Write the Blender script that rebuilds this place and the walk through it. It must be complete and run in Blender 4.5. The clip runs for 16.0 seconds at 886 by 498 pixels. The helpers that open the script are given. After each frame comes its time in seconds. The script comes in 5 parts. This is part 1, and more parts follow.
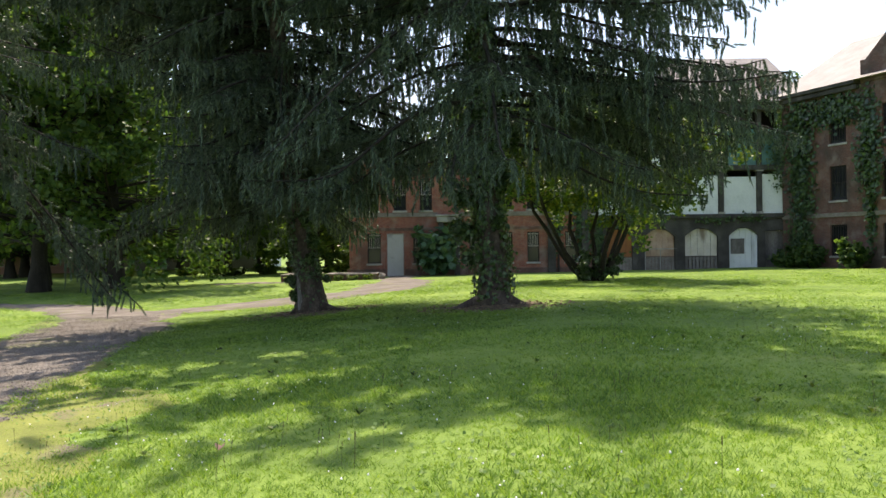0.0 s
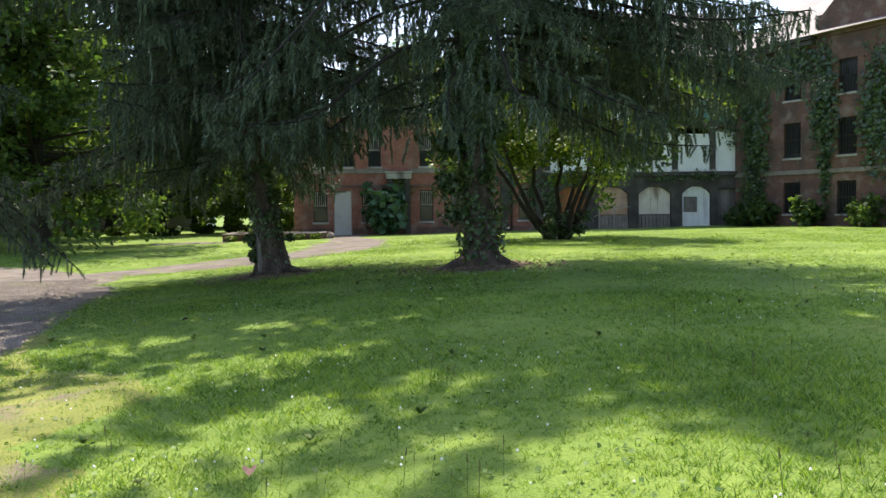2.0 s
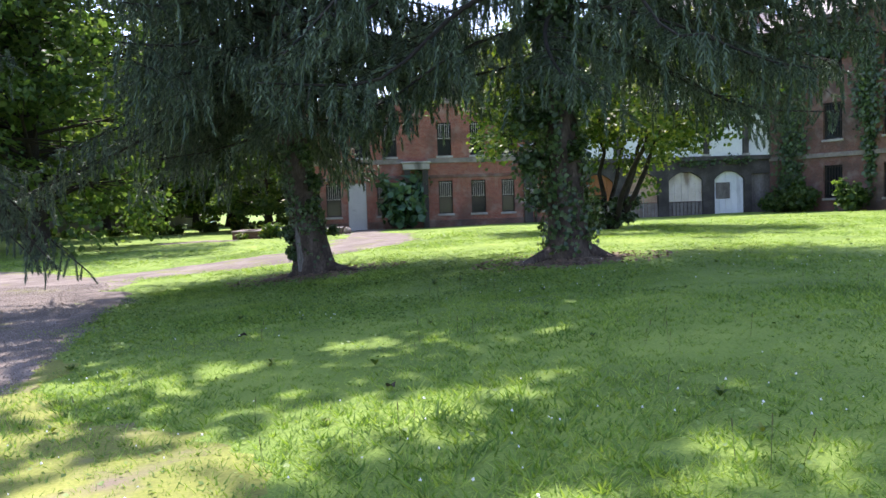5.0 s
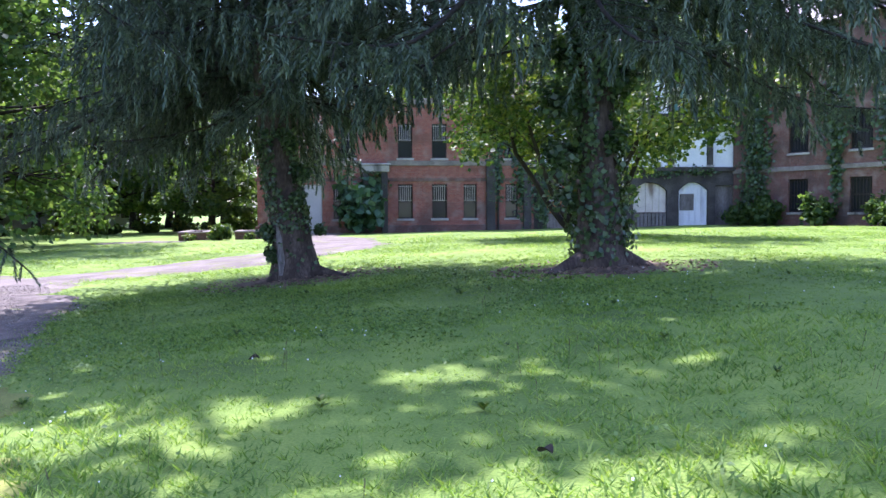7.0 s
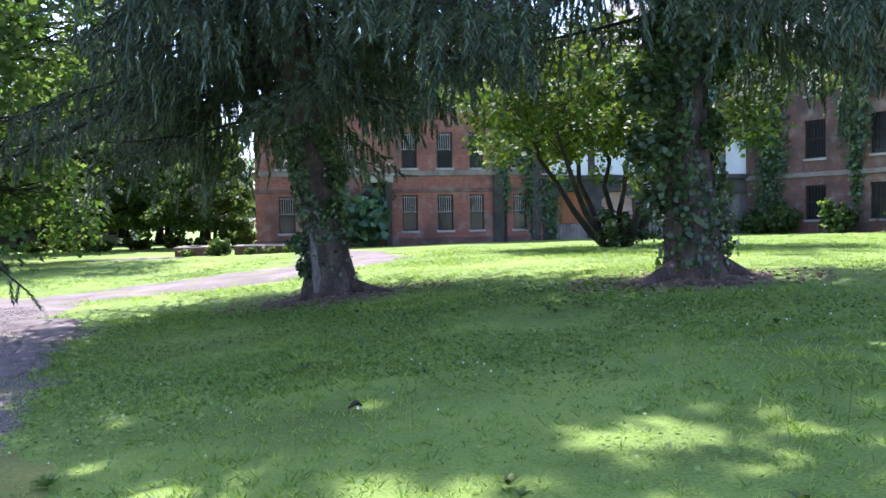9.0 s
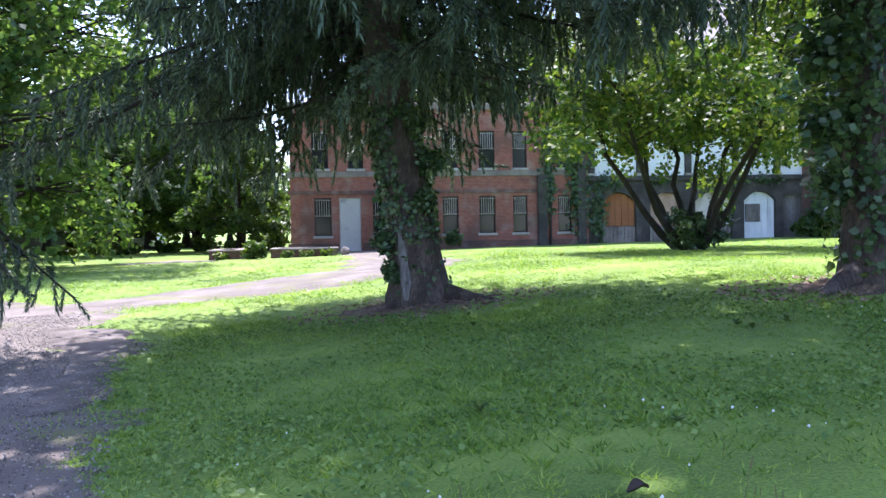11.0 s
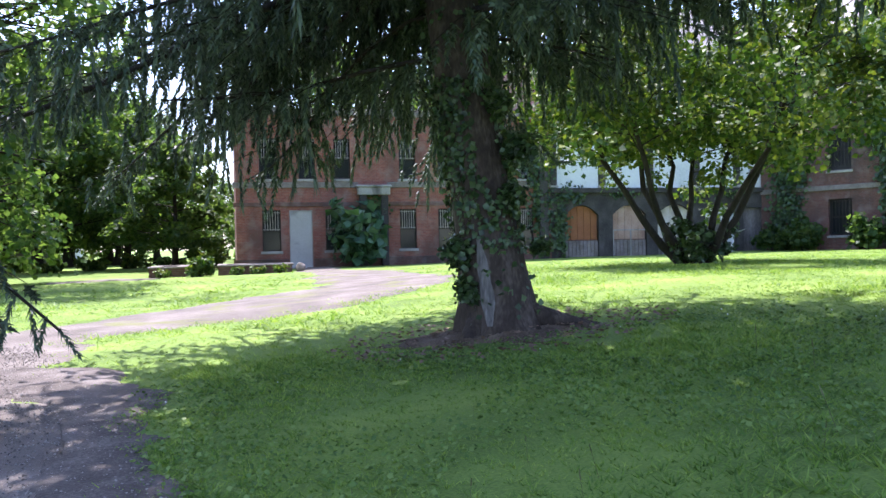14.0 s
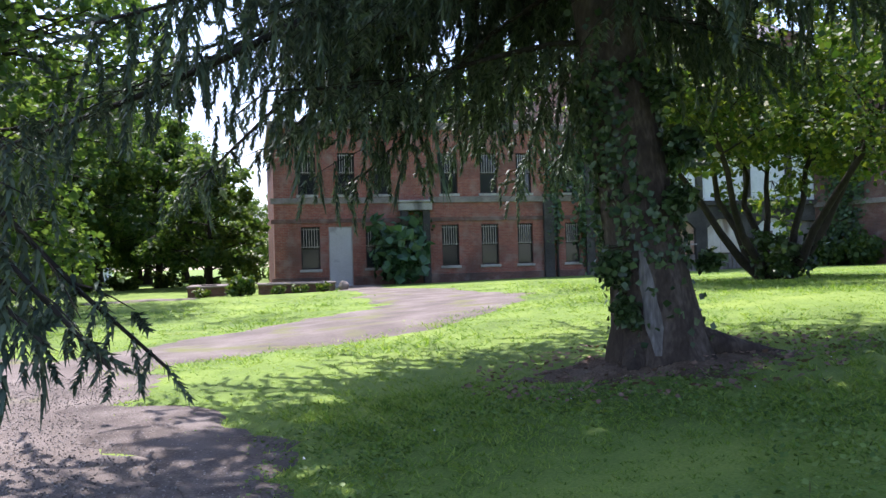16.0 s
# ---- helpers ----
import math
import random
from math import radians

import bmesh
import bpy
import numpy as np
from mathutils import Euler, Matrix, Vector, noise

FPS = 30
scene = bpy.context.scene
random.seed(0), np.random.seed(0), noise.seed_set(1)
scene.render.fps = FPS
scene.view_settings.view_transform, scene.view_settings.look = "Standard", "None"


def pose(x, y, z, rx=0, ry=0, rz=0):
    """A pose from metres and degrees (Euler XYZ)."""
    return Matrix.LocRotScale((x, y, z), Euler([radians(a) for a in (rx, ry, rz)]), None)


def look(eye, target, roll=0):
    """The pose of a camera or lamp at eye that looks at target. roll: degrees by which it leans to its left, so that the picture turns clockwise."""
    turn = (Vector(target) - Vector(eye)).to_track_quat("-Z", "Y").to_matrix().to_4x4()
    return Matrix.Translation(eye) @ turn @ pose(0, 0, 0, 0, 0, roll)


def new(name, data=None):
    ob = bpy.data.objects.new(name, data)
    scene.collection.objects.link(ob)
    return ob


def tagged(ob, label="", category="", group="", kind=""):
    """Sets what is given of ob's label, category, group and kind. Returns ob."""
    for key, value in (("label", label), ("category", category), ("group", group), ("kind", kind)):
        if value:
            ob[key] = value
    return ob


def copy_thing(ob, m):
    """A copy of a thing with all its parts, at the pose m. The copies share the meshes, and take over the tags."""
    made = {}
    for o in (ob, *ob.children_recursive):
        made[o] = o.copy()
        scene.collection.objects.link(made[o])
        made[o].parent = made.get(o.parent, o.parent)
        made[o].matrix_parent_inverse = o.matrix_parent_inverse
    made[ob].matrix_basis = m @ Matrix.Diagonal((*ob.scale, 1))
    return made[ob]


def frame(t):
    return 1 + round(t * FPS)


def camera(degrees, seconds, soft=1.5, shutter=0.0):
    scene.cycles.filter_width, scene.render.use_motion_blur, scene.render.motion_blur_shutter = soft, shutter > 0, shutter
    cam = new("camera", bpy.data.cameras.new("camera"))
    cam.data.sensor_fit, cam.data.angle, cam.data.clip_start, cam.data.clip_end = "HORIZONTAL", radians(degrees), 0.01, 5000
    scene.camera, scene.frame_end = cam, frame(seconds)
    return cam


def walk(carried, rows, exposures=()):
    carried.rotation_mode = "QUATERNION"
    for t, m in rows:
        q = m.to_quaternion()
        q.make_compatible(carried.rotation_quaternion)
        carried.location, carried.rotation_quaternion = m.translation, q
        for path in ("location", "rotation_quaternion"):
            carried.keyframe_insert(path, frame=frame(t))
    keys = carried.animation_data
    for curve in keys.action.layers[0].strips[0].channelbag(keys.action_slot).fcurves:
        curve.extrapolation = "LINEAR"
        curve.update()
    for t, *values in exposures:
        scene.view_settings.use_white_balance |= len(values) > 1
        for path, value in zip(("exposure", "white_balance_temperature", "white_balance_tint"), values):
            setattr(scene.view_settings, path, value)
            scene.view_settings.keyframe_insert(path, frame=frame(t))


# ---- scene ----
cam = camera(56.3, 16.0)
PATH = [
    (0, (-0.003, -0.733, 1.498), (-0.007, 1.267, 1.498), -0.7),
    (0.5, (-0.241, -0.307, 1.46), (-0.203, 1.692, 1.412), -0.8),
    (1, (-0.515, 0.17, 1.473), (-0.457, 2.168, 1.418), -0.4),
    (1.5, (-0.862, 0.705, 1.45), (-0.717, 2.698, 1.36), -0.7),
    (2, (-1.058, 1.177, 1.407), (-0.902, 3.169, 1.308), -0.7),
    (2.5, (-1.332, 1.622, 1.359), (-1.174, 3.613, 1.256), -0.6),
    (3, (-1.538, 2.183, 1.318), (-1.354, 4.169, 1.179), -1.0),
    (3.5, (-1.742, 2.654, 1.311), (-1.581, 4.642, 1.169), -0.9),
    (4, (-2.009, 3.177, 1.272), (-1.834, 5.165, 1.145), -1.9),
    (4.5, (-2.204, 3.667, 1.255), (-2.044, 5.657, 1.135), -1.9),
    (4.7, (-2.282, 3.842, 1.252), (-2.123, 5.833, 1.14), -1.9),
    (6.8, (-3.339, 6.143, 1.075), (-3.009, 8.112, 0.962), -0.7),
    (7, (-3.436, 6.351, 1.072), (-3.117, 8.323, 0.978), -0.4),
    (7.5, (-3.646, 6.81, 1.036), (-3.326, 8.783, 0.948), -0.8),
    (8, (-3.825, 7.37, 1.006), (-3.488, 9.338, 0.885), -0.6),
    (8.5, (-4.039, 7.849, 0.985), (-3.705, 9.819, 0.879), -0.3),
    (9, (-4.273, 8.35, 0.959), (-3.92, 10.317, 0.898), -1.1),
    (9.5, (-4.474, 8.922, 0.945), (-4.188, 10.901, 0.956), -0.9),
    (9.7, (-4.583, 9.103, 0.924), (-4.318, 11.085, 0.932), -1.0),
    (11.8, (-5.557, 11.222, 0.855), (-5.223, 13.193, 0.786), -1.1),
    (12, (-5.67, 11.362, 0.855), (-5.337, 13.333, 0.805), -1.2),
    (12.5, (-5.948, 11.807, 0.834), (-5.57, 13.771, 0.819), -2.2),
    (13, (-6.149, 12.341, 0.824), (-5.745, 14.3, 0.807), -2.2),
    (13.5, (-6.425, 12.707, 0.809), (-5.947, 14.649, 0.809), -1.6),
    (14, (-6.581, 13.27, 0.78), (-6.082, 15.206, 0.768), -1.2),
    (14.5, (-6.821, 13.701, 0.788), (-6.387, 15.653, 0.763), -0.5),
    (15, (-7.032, 14.123, 0.776), (-6.635, 16.083, 0.722), -1.3),
    (15.5, (-7.23, 14.528, 0.796), (-6.838, 16.489, 0.785), -0.8),
    (16, (-7.425, 14.929, 0.781), (-6.967, 16.876, 0.812), -1.6),
]
walk(cam, [(t, look(eye, target, roll)) for t, eye, target, roll in PATH],
     [(0.0, 1.02, 7350, 14), (2.5, 1.14, 6700, 16), (3.5, 1.42, 6350, 19), (4.5, 1.46, 6350, 23), (7.0, 1.80, 5500, 36), (9.5, 1.80, 5700, 31), (12.5, 1.94, 5750, 25), (14.5, 1.64, 5850, 27), (16.0, 1.31, 6000, 26)])
SUN_DIR = Vector((0.11, -0.50, -1.0)).normalized()   # the way the light travels

# ---- world and sun ----
world = bpy.data.worlds.new("sky")
scene.world = world
world.use_nodes = True
wn = world.node_tree.nodes
sky = wn.new("ShaderNodeTexSky")
sky.sky_type = "NISHITA"
sky.sun_disc = False
sky.sun_elevation = math.asin(-SUN_DIR.z)
sky.sun_rotation = math.atan2(-SUN_DIR.x, -SUN_DIR.y)
sky.air_density, sky.dust_density, sky.ozone_density = 1.0, 1.2, 1.0
world.node_tree.links.new(sky.outputs[0], wn["Background"].inputs[0])
wn["Background"].inputs[1].default_value = 0.15
sun_data = bpy.data.lights.new("sun", "SUN")
sun_data.energy, sun_data.angle, sun_data.color = 3.75, radians(0.55), (1.0, 0.95, 0.86)
sun = new("sun", sun_data)
sun.matrix_world = Matrix.Translation((0, 0, 40)) @ SUN_DIR.to_track_quat("-Z", "Y").to_matrix().to_4x4()


# ---- materials ----
def mat(name, colors, scale=2.0, fine=30.0, rough=0.9, bump=0.3, random_amt=0.0, metal=0.0, translucent=0.0, glow=(1.5, 1.5, 0.55), stretch=(1, 1, 1), spec=0.3, stain=None):
    """Two scales of noise mixed over a ramp of colours, with bump; leaves let light through."""
    m = bpy.data.materials.new(name)
    m.use_nodes = True
    nt = m.node_tree
    n, l = nt.nodes, nt.links
    bsdf = n["Principled BSDF"]
    geo = n.new("ShaderNodeNewGeometry")
    mp = n.new("ShaderNodeMapping")
    mp.inputs["Scale"].default_value = stretch
    l.new(geo.outputs["Position"], mp.inputs["Vector"])
    n1, n2 = n.new("ShaderNodeTexNoise"), n.new("ShaderNodeTexNoise")
    n1.inputs["Scale"].default_value, n2.inputs["Scale"].default_value = scale, fine
    n1.inputs["Detail"].default_value, n2.inputs["Detail"].default_value = 4, 3
    l.new(mp.outputs[0], n1.inputs["Vector"])
    l.new(mp.outputs[0], n2.inputs["Vector"])
    mix = n.new("ShaderNodeMath")
    mix.operation = "MULTIPLY_ADD"
    mix.inputs[1].default_value = 0.45
    l.new(n2.outputs[0], mix.inputs[0])
    half = n.new("ShaderNodeMath")
    half.operation = "MULTIPLY"
    half.inputs[1].default_value = 0.55
    l.new(n1.outputs[0], half.inputs[0])
    l.new(half.outputs[0], mix.inputs[2])
    fac = mix.outputs[0]
    if random_amt:
        ra = n.new("ShaderNodeMath")
        ra.operation = "MULTIPLY_ADD"
        ra.inputs[1].default_value = random_amt
        l.new(geo.outputs["Random Per Island"], ra.inputs[0])
        sh = n.new("ShaderNodeMath")
        sh.operation = "SUBTRACT"
        sh.inputs[1].default_value = random_amt / 2
        l.new(fac, sh.inputs[0])
        l.new(sh.outputs[0], ra.inputs[2])
        fac = ra.outputs[0]
    ramp = n.new("ShaderNodeValToRGB")
    e = ramp.color_ramp.elements
    while len(e) < len(colors):
        e.new(0.5)
    for i, c in enumerate(colors):
        e[i].position = 0.3 + 0.4 * i / max(1, len(colors) - 1)
        e[i].color = (*c, 1)
    l.new(fac, ramp.inputs[0])
    col = ramp.outputs[0]
    if stain:
        n3 = n.new("ShaderNodeTexNoise")
        n3.inputs["Scale"].default_value, n3.inputs["Detail"].default_value = stain[1], 5
        m3 = n.new("ShaderNodeMapping")
        m3.inputs["Scale"].default_value = stain[3] if len(stain) > 3 else (1, 1, 1)
        l.new(geo.outputs["Position"], m3.inputs["Vector"])
        l.new(m3.outputs[0], n3.inputs["Vector"])
        r3 = n.new("ShaderNodeValToRGB")
        r3.color_ramp.elements[0].position, r3.color_ramp.elements[1].position = stain[2], stain[2] + 0.14
        mx = n.new("ShaderNodeMixRGB")
        mx.inputs[2].default_value = (*stain[0], 1)
        l.new(n3.outputs[0], r3.inputs[0])
        l.new(r3.outputs[0], mx.inputs[0])
        l.new(col, mx.inputs[1])
        col = mx.outputs[0]
    l.new(col, bsdf.inputs["Base Color"])
    bsdf.inputs["Roughness"].default_value = rough
    bsdf.inputs["Metallic"].default_value = metal
    bsdf.inputs["Specular IOR Level"].default_value = spec
    if bump:
        b = n.new("ShaderNodeBump")
        b.inputs["Strength"].default_value = bump
        b.inputs["Distance"].default_value = 0.02
        l.new(mix.outputs[0], b.inputs["Height"])
        l.new(b.outputs[0], bsdf.inputs["Normal"])
    if translucent:
        tr = n.new("ShaderNodeBsdfTranslucent")
        hs = n.new("ShaderNodeMixRGB")
        hs.blend_type = "MULTIPLY"
        hs.inputs[0].default_value = 1
        hs.inputs[2].default_value = (*glow, 1)
        l.new(col, hs.inputs[1])
        l.new(hs.outputs[0], tr.inputs[0])
        ms = n.new("ShaderNodeMixShader")
        ms.inputs[0].default_value = translucent
        l.new(bsdf.outputs[0], ms.inputs[1])
        l.new(tr.outputs[0], ms.inputs[2])
        l.new(ms.outputs[0], n["Material Output"].inputs[0])
    return m


def brick_mat(name, a, b, mortar, dirt, dirt_at=0.55):
    """Brick courses 7.5 cm high laid over the wall's own run, with soot and damp stains."""
    m = bpy.data.materials.new(name)
    m.use_nodes = True
    nt = m.node_tree
    n, l = nt.nodes, nt.links
    bsdf = n["Principled BSDF"]
    tc = n.new("ShaderNodeTexCoord")
    br = n.new("ShaderNodeTexBrick")
    br.inputs["Color1"].default_value, br.inputs["Color2"].default_value, br.inputs["Mortar"].default_value = (*a, 1), (*b, 1), (*mortar, 1)
    br.inputs["Scale"].default_value = 1.0
    br.inputs["Brick Width"].default_value, br.inputs["Row Height"].default_value, br.inputs["Mortar Size"].default_value = 0.22, 0.075, 0.007
    sep, com = n.new("ShaderNodeSeparateXYZ"), n.new("ShaderNodeCombineXYZ")
    l.new(tc.outputs["Object"], sep.inputs[0])
    ad = n.new("ShaderNodeMath")
    l.new(sep.outputs[0], ad.inputs[0])
    l.new(sep.outputs[1], ad.inputs[1])
    l.new(ad.outputs[0], com.inputs[0])
    l.new(sep.outputs[2], com.inputs[1])
    l.new(com.outputs[0], br.inputs["Vector"])
    prev = br.outputs[0]
    for scale, at, amount, colour in ((0.5, dirt_at, 0.85, dirt), (6.0, 0.5, 0.35, (b[0] * 0.6, b[1] * 0.6, b[2] * 0.6)), (1.3, 0.62, 0.4, (0.36, 0.31, 0.27))):
        nz = n.new("ShaderNodeTexNoise")
        nz.inputs["Scale"].default_value, nz.inputs["Detail"].default_value = scale, 6
        l.new(tc.outputs["Object"], nz.inputs["Vector"])
        rp = n.new("ShaderNodeValToRGB")
        rp.color_ramp.elements[0].position, rp.color_ramp.elements[1].position = at - 0.1, at + 0.1
        rp.color_ramp.elements[1].color = (amount, amount, amount, 1)
        mx = n.new("ShaderNodeMixRGB")
        mx.inputs[2].default_value = (*colour, 1)
        l.new(nz.outputs[0], rp.inputs[0])
        l.new(rp.outputs[0], mx.inputs[0])
        l.new(prev, mx.inputs[1])
        prev = mx.outputs[0]
    l.new(prev, bsdf.inputs["Base Color"])
    bsdf.inputs["Roughness"].default_value = 0.92
    bp = n.new("ShaderNodeBump")
    bp.inputs["Strength"].default_value, bp.inputs["Distance"].default_value = 0.5, 0.01
    l.new(br.outputs["Fac"], bp.inputs["Height"])
    bp.invert = True
    l.new(bp.outputs[0], bsdf.inputs["Normal"])
    return m


M_LAWN = mat("lawn_soil_and_turf", [(0.060, 0.10, 0.018), (0.15, 0.235, 0.040), (0.27, 0.35, 0.066)], 0.6, 55, 0.95, 1.0, stain=((0.24, 0.27, 0.07), 0.35, 0.64))
M_GRASS = mat("grass_blades", [(0.090, 0.165, 0.034), (0.175, 0.285, 0.054), (0.29, 0.375, 0.09)], 0.5, 6, 0.6, 0, 0.45, translucent=0.4, glow=(1.4, 1.5, 0.55))
M_CLOVER = mat("clover_leaves", [(0.080, 0.150, 0.036), (0.140, 0.235, 0.056), (0.21, 0.30, 0.085)], 0.8, 9, 0.55, 0, 0.5, translucent=0.28)
M_DIRT = mat("dusty_gravel", [(0.085, 0.072, 0.060), (0.165, 0.140, 0.118), (0.28, 0.245, 0.212)], 1.2, 85, 0.97, 1.0, stain=((0.16, 0.17, 0.06), 0.9, 0.57))
M_VERGE = mat("dry_weedy_verge", [(0.10, 0.115, 0.032), (0.19, 0.215, 0.046), (0.29, 0.30, 0.072)], 1.0, 34, 0.95, 0.9, stain=((0.17, 0.14, 0.10), 1.3, 0.56))
M_SOIL = mat("dark_leaf_soil", [(0.05, 0.041, 0.033), (0.12, 0.10, 0.084), (0.24, 0.21, 0.185)], 2.5, 45, 0.95, 1.0, stain=((0.15, 0.13, 0.115), 1.6, 0.55))
M_LITTER = mat("needle_litter", [(0.05, 0.035, 0.022), (0.13, 0.09, 0.06), (0.24, 0.18, 0.13)], 3, 50, 0.95, 0.9)
M_BARK = mat("spruce_bark", [(0.024, 0.018, 0.014), (0.064, 0.048, 0.038), (0.14, 0.113, 0.092)], 5, 28, 0.95, 1.0, stretch=(1, 1, 0.45))
M_SCAR = mat("pale_bare_wood", [(0.05, 0.044, 0.039), (0.15, 0.138, 0.126), (0.27, 0.255, 0.24)], 9, 38, 0.95, 1.0, stretch=(1, 1, 0.22))
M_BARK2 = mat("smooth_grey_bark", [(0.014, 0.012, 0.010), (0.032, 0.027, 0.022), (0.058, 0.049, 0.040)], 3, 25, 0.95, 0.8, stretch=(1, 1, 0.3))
M_NEEDLE = mat("spruce_needles", [(0.034, 0.055, 0.036), (0.070, 0.104, 0.068), (0.130, 0.172, 0.108)], 0.8, 9, 0.5, 0, 0.45, translucent=0.16, glow=(1.2, 1.3, 0.9))
M_LEAF = mat("bright_leaves", [(0.034, 0.075, 0.016), (0.080, 0.140, 0.028), (0.17, 0.205, 0.04)], 0.5, 5, 0.5, 0, 0.5, translucent=0.32, glow=(1.4, 1.5, 0.5))
M_LEAF2 = mat("deep_green_leaves", [(0.036, 0.080, 0.026), (0.076, 0.135, 0.042), (0.125, 0.185, 0.062)], 0.4, 5, 0.5, 0, 0.4, translucent=0.55, glow=(1.6, 1.6, 0.6))
M_IVY = mat("ivy_leaves", [(0.022, 0.05, 0.018), (0.046, 0.09, 0.03), (0.085, 0.14, 0.05)], 2, 9, 0.35, 0, 0.4, translucent=0.2, spec=0.5)
M_BIGLEAF = mat("broad_blue_green_leaves", [(0.03, 0.085, 0.045), (0.06, 0.135, 0.07), (0.10, 0.19, 0.10)], 2, 7, 0.4, 0, 0.4, translucent=0.25, spec=0.5)
M_BRICK = brick_mat("red_brick", (0.34, 0.115, 0.075), (0.25, 0.08, 0.055), (0.30, 0.22, 0.18), (0.12, 0.07, 0.055), 0.60)
M_BRICK2 = brick_mat("sooty_brick", (0.20, 0.090, 0.066), (0.145, 0.066, 0.050), (0.17, 0.135, 0.112), (0.06, 0.050, 0.043), 0.55)
M_STONE = mat("weathered_concrete", [(0.20, 0.185, 0.165), (0.36, 0.34, 0.31), (0.50, 0.48, 0.44)], 1.5, 22, 0.95, 0.5, stain=((0.10, 0.095, 0.085), 1.1, 0.56, (1, 1, 0.35)))
M_COPING = mat("worn_brown_coping", [(0.12, 0.10, 0.085), (0.22, 0.19, 0.165), (0.33, 0.29, 0.26)], 2, 22, 0.95, 0.5)
M_DARKSTONE = mat("blackened_concrete", [(0.028, 0.026, 0.023), (0.062, 0.057, 0.052), (0.125, 0.115, 0.104)], 1.2, 20, 0.95, 0.5, stain=((0.17, 0.16, 0.145), 0.9, 0.62, (1, 1, 0.4)))
M_WHITE = mat("dirty_white_boards", [(0.58, 0.60, 0.60), (0.72, 0.74, 0.74), (0.80, 0.81, 0.80)], 0.8, 14, 0.8, 0.15, stain=((0.36, 0.37, 0.36), 0.8, 0.60, (1, 1, 0.3)))
M_CREAM = mat("weathered_cream_boards", [(0.40, 0.35, 0.28), (0.60, 0.54, 0.46), (0.70, 0.66, 0.58)], 1.5, 18, 0.85, 0.2, stain=((0.26, 0.20, 0.15), 1.2, 0.56, (1, 1, 0.3)))
M_ORANGE = mat("orange_stained_boards", [(0.20, 0.078, 0.032), (0.30, 0.12, 0.050), (0.37, 0.165, 0.075)], 1.2, 18, 0.85, 0.2)
M_TAN = mat("peeling_tan_boards", [(0.28, 0.15, 0.10), (0.45, 0.30, 0.22), (0.58, 0.45, 0.36)], 1.4, 18, 0.85, 0.2)
M_GREYWOOD = mat("grey_weathered_wood", [(0.07, 0.062, 0.055), (0.16, 0.145, 0.13), (0.27, 0.25, 0.23)], 2, 26, 0.9, 0.4, stretch=(1, 1, 0.2))
M_DOOR = mat("pale_grey_sealed_door", [(0.36, 0.35, 0.33), (0.48, 0.465, 0.45), (0.56, 0.545, 0.53)], 1.0, 18, 0.85, 0.25, stain=((0.25, 0.235, 0.22), 1.2, 0.58))
# near-black base colour stands in for the shade inside unlit rooms
M_UNLIT = mat("interior_shade_black", [(0.012, 0.011, 0.010), (0.020, 0.018, 0.017)], 1, 8, 0.9, 0)
M_IRON = mat("rusty_iron", [(0.20, 0.17, 0.15), (0.34, 0.31, 0.28), (0.46, 0.43, 0.40)], 5, 40, 0.6, 0.2, metal=0.3)
M_DARKIRON = mat("black_iron", [(0.02, 0.018, 0.017), (0.05, 0.042, 0.038)], 5, 40, 0.6, 0.2, metal=0.3)
M_SLATE = mat("sunlit_grey_slates", [(0.15, 0.132, 0.126), (0.22, 0.197, 0.188), (0.29, 0.262, 0.25)], 1.0, 12, 0.6, 0.3)
M_TEAL = mat("faded_teal_panel", [(0.05, 0.12, 0.12), (0.09, 0.19, 0.18), (0.13, 0.24, 0.23)], 1.0, 12, 0.8, 0.2)
M_PINK = mat("pink_stucco", [(0.52, 0.33, 0.31), (0.60, 0.40, 0.38)], 0.6, 8, 0.9, 0.2)
M_PALE = mat("pale_siding", [(0.42, 0.44, 0.46), (0.55, 0.57, 0.58)], 0.6, 8, 0.9, 0.2)
M_FLOWER = mat("white_clover_heads", [(0.7, 0.7, 0.66), (0.8, 0.8, 0.76)], 5, 40, 0.8, 0)
M_RED = mat("dry_fallen_leaves", [(0.14, 0.085, 0.055), (0.30, 0.20, 0.145)], 5, 40, 0.8, 0)

glass = bpy.data.materials.new("window_glass")
glass.use_nodes = True
gb = glass.node_tree.nodes["Principled BSDF"]
gb.inputs["Base Color"].default_value = (0.02, 0.022, 0.024, 1)
gb.inputs["Roughness"].default_value = 0.12


# ---- mesh helpers ----
def mesh_ob(name, verts, faces, material, parent=None, smooth=False):
    """One mesh from numpy corner rows and equal-sided faces."""
    me = bpy.data.meshes.new(name)
    verts, faces = np.asarray(verts, dtype=np.float32), np.asarray(faces, dtype=np.int32)
    k = faces.shape[1]
    me.vertices.add(len(verts))
    me.vertices.foreach_set("co", verts.ravel())
    me.loops.add(faces.size)
    me.loops.foreach_set("vertex_index", faces.ravel())
    me.polygons.add(len(faces))
    me.polygons.foreach_set("loop_start", np.arange(0, faces.size, k, dtype=np.int32))
    if smooth:
        me.polygons.foreach_set("use_smooth", np.ones(len(faces), dtype=bool))
    me.update(calc_edges=True)
    me.materials.append(material)
    ob = new(name, me)
    ob.parent = parent
    return ob


def part(name, bm, material, parent, label=""):
    me = bpy.data.meshes.new(name)
    bmesh.ops.recalc_face_normals(bm, faces=bm.faces)
    bm.to_mesh(me)
    bm.free()
    me.materials.append(material)
    ob = new(name, me)
    ob.parent = parent
    return tagged(ob, label)


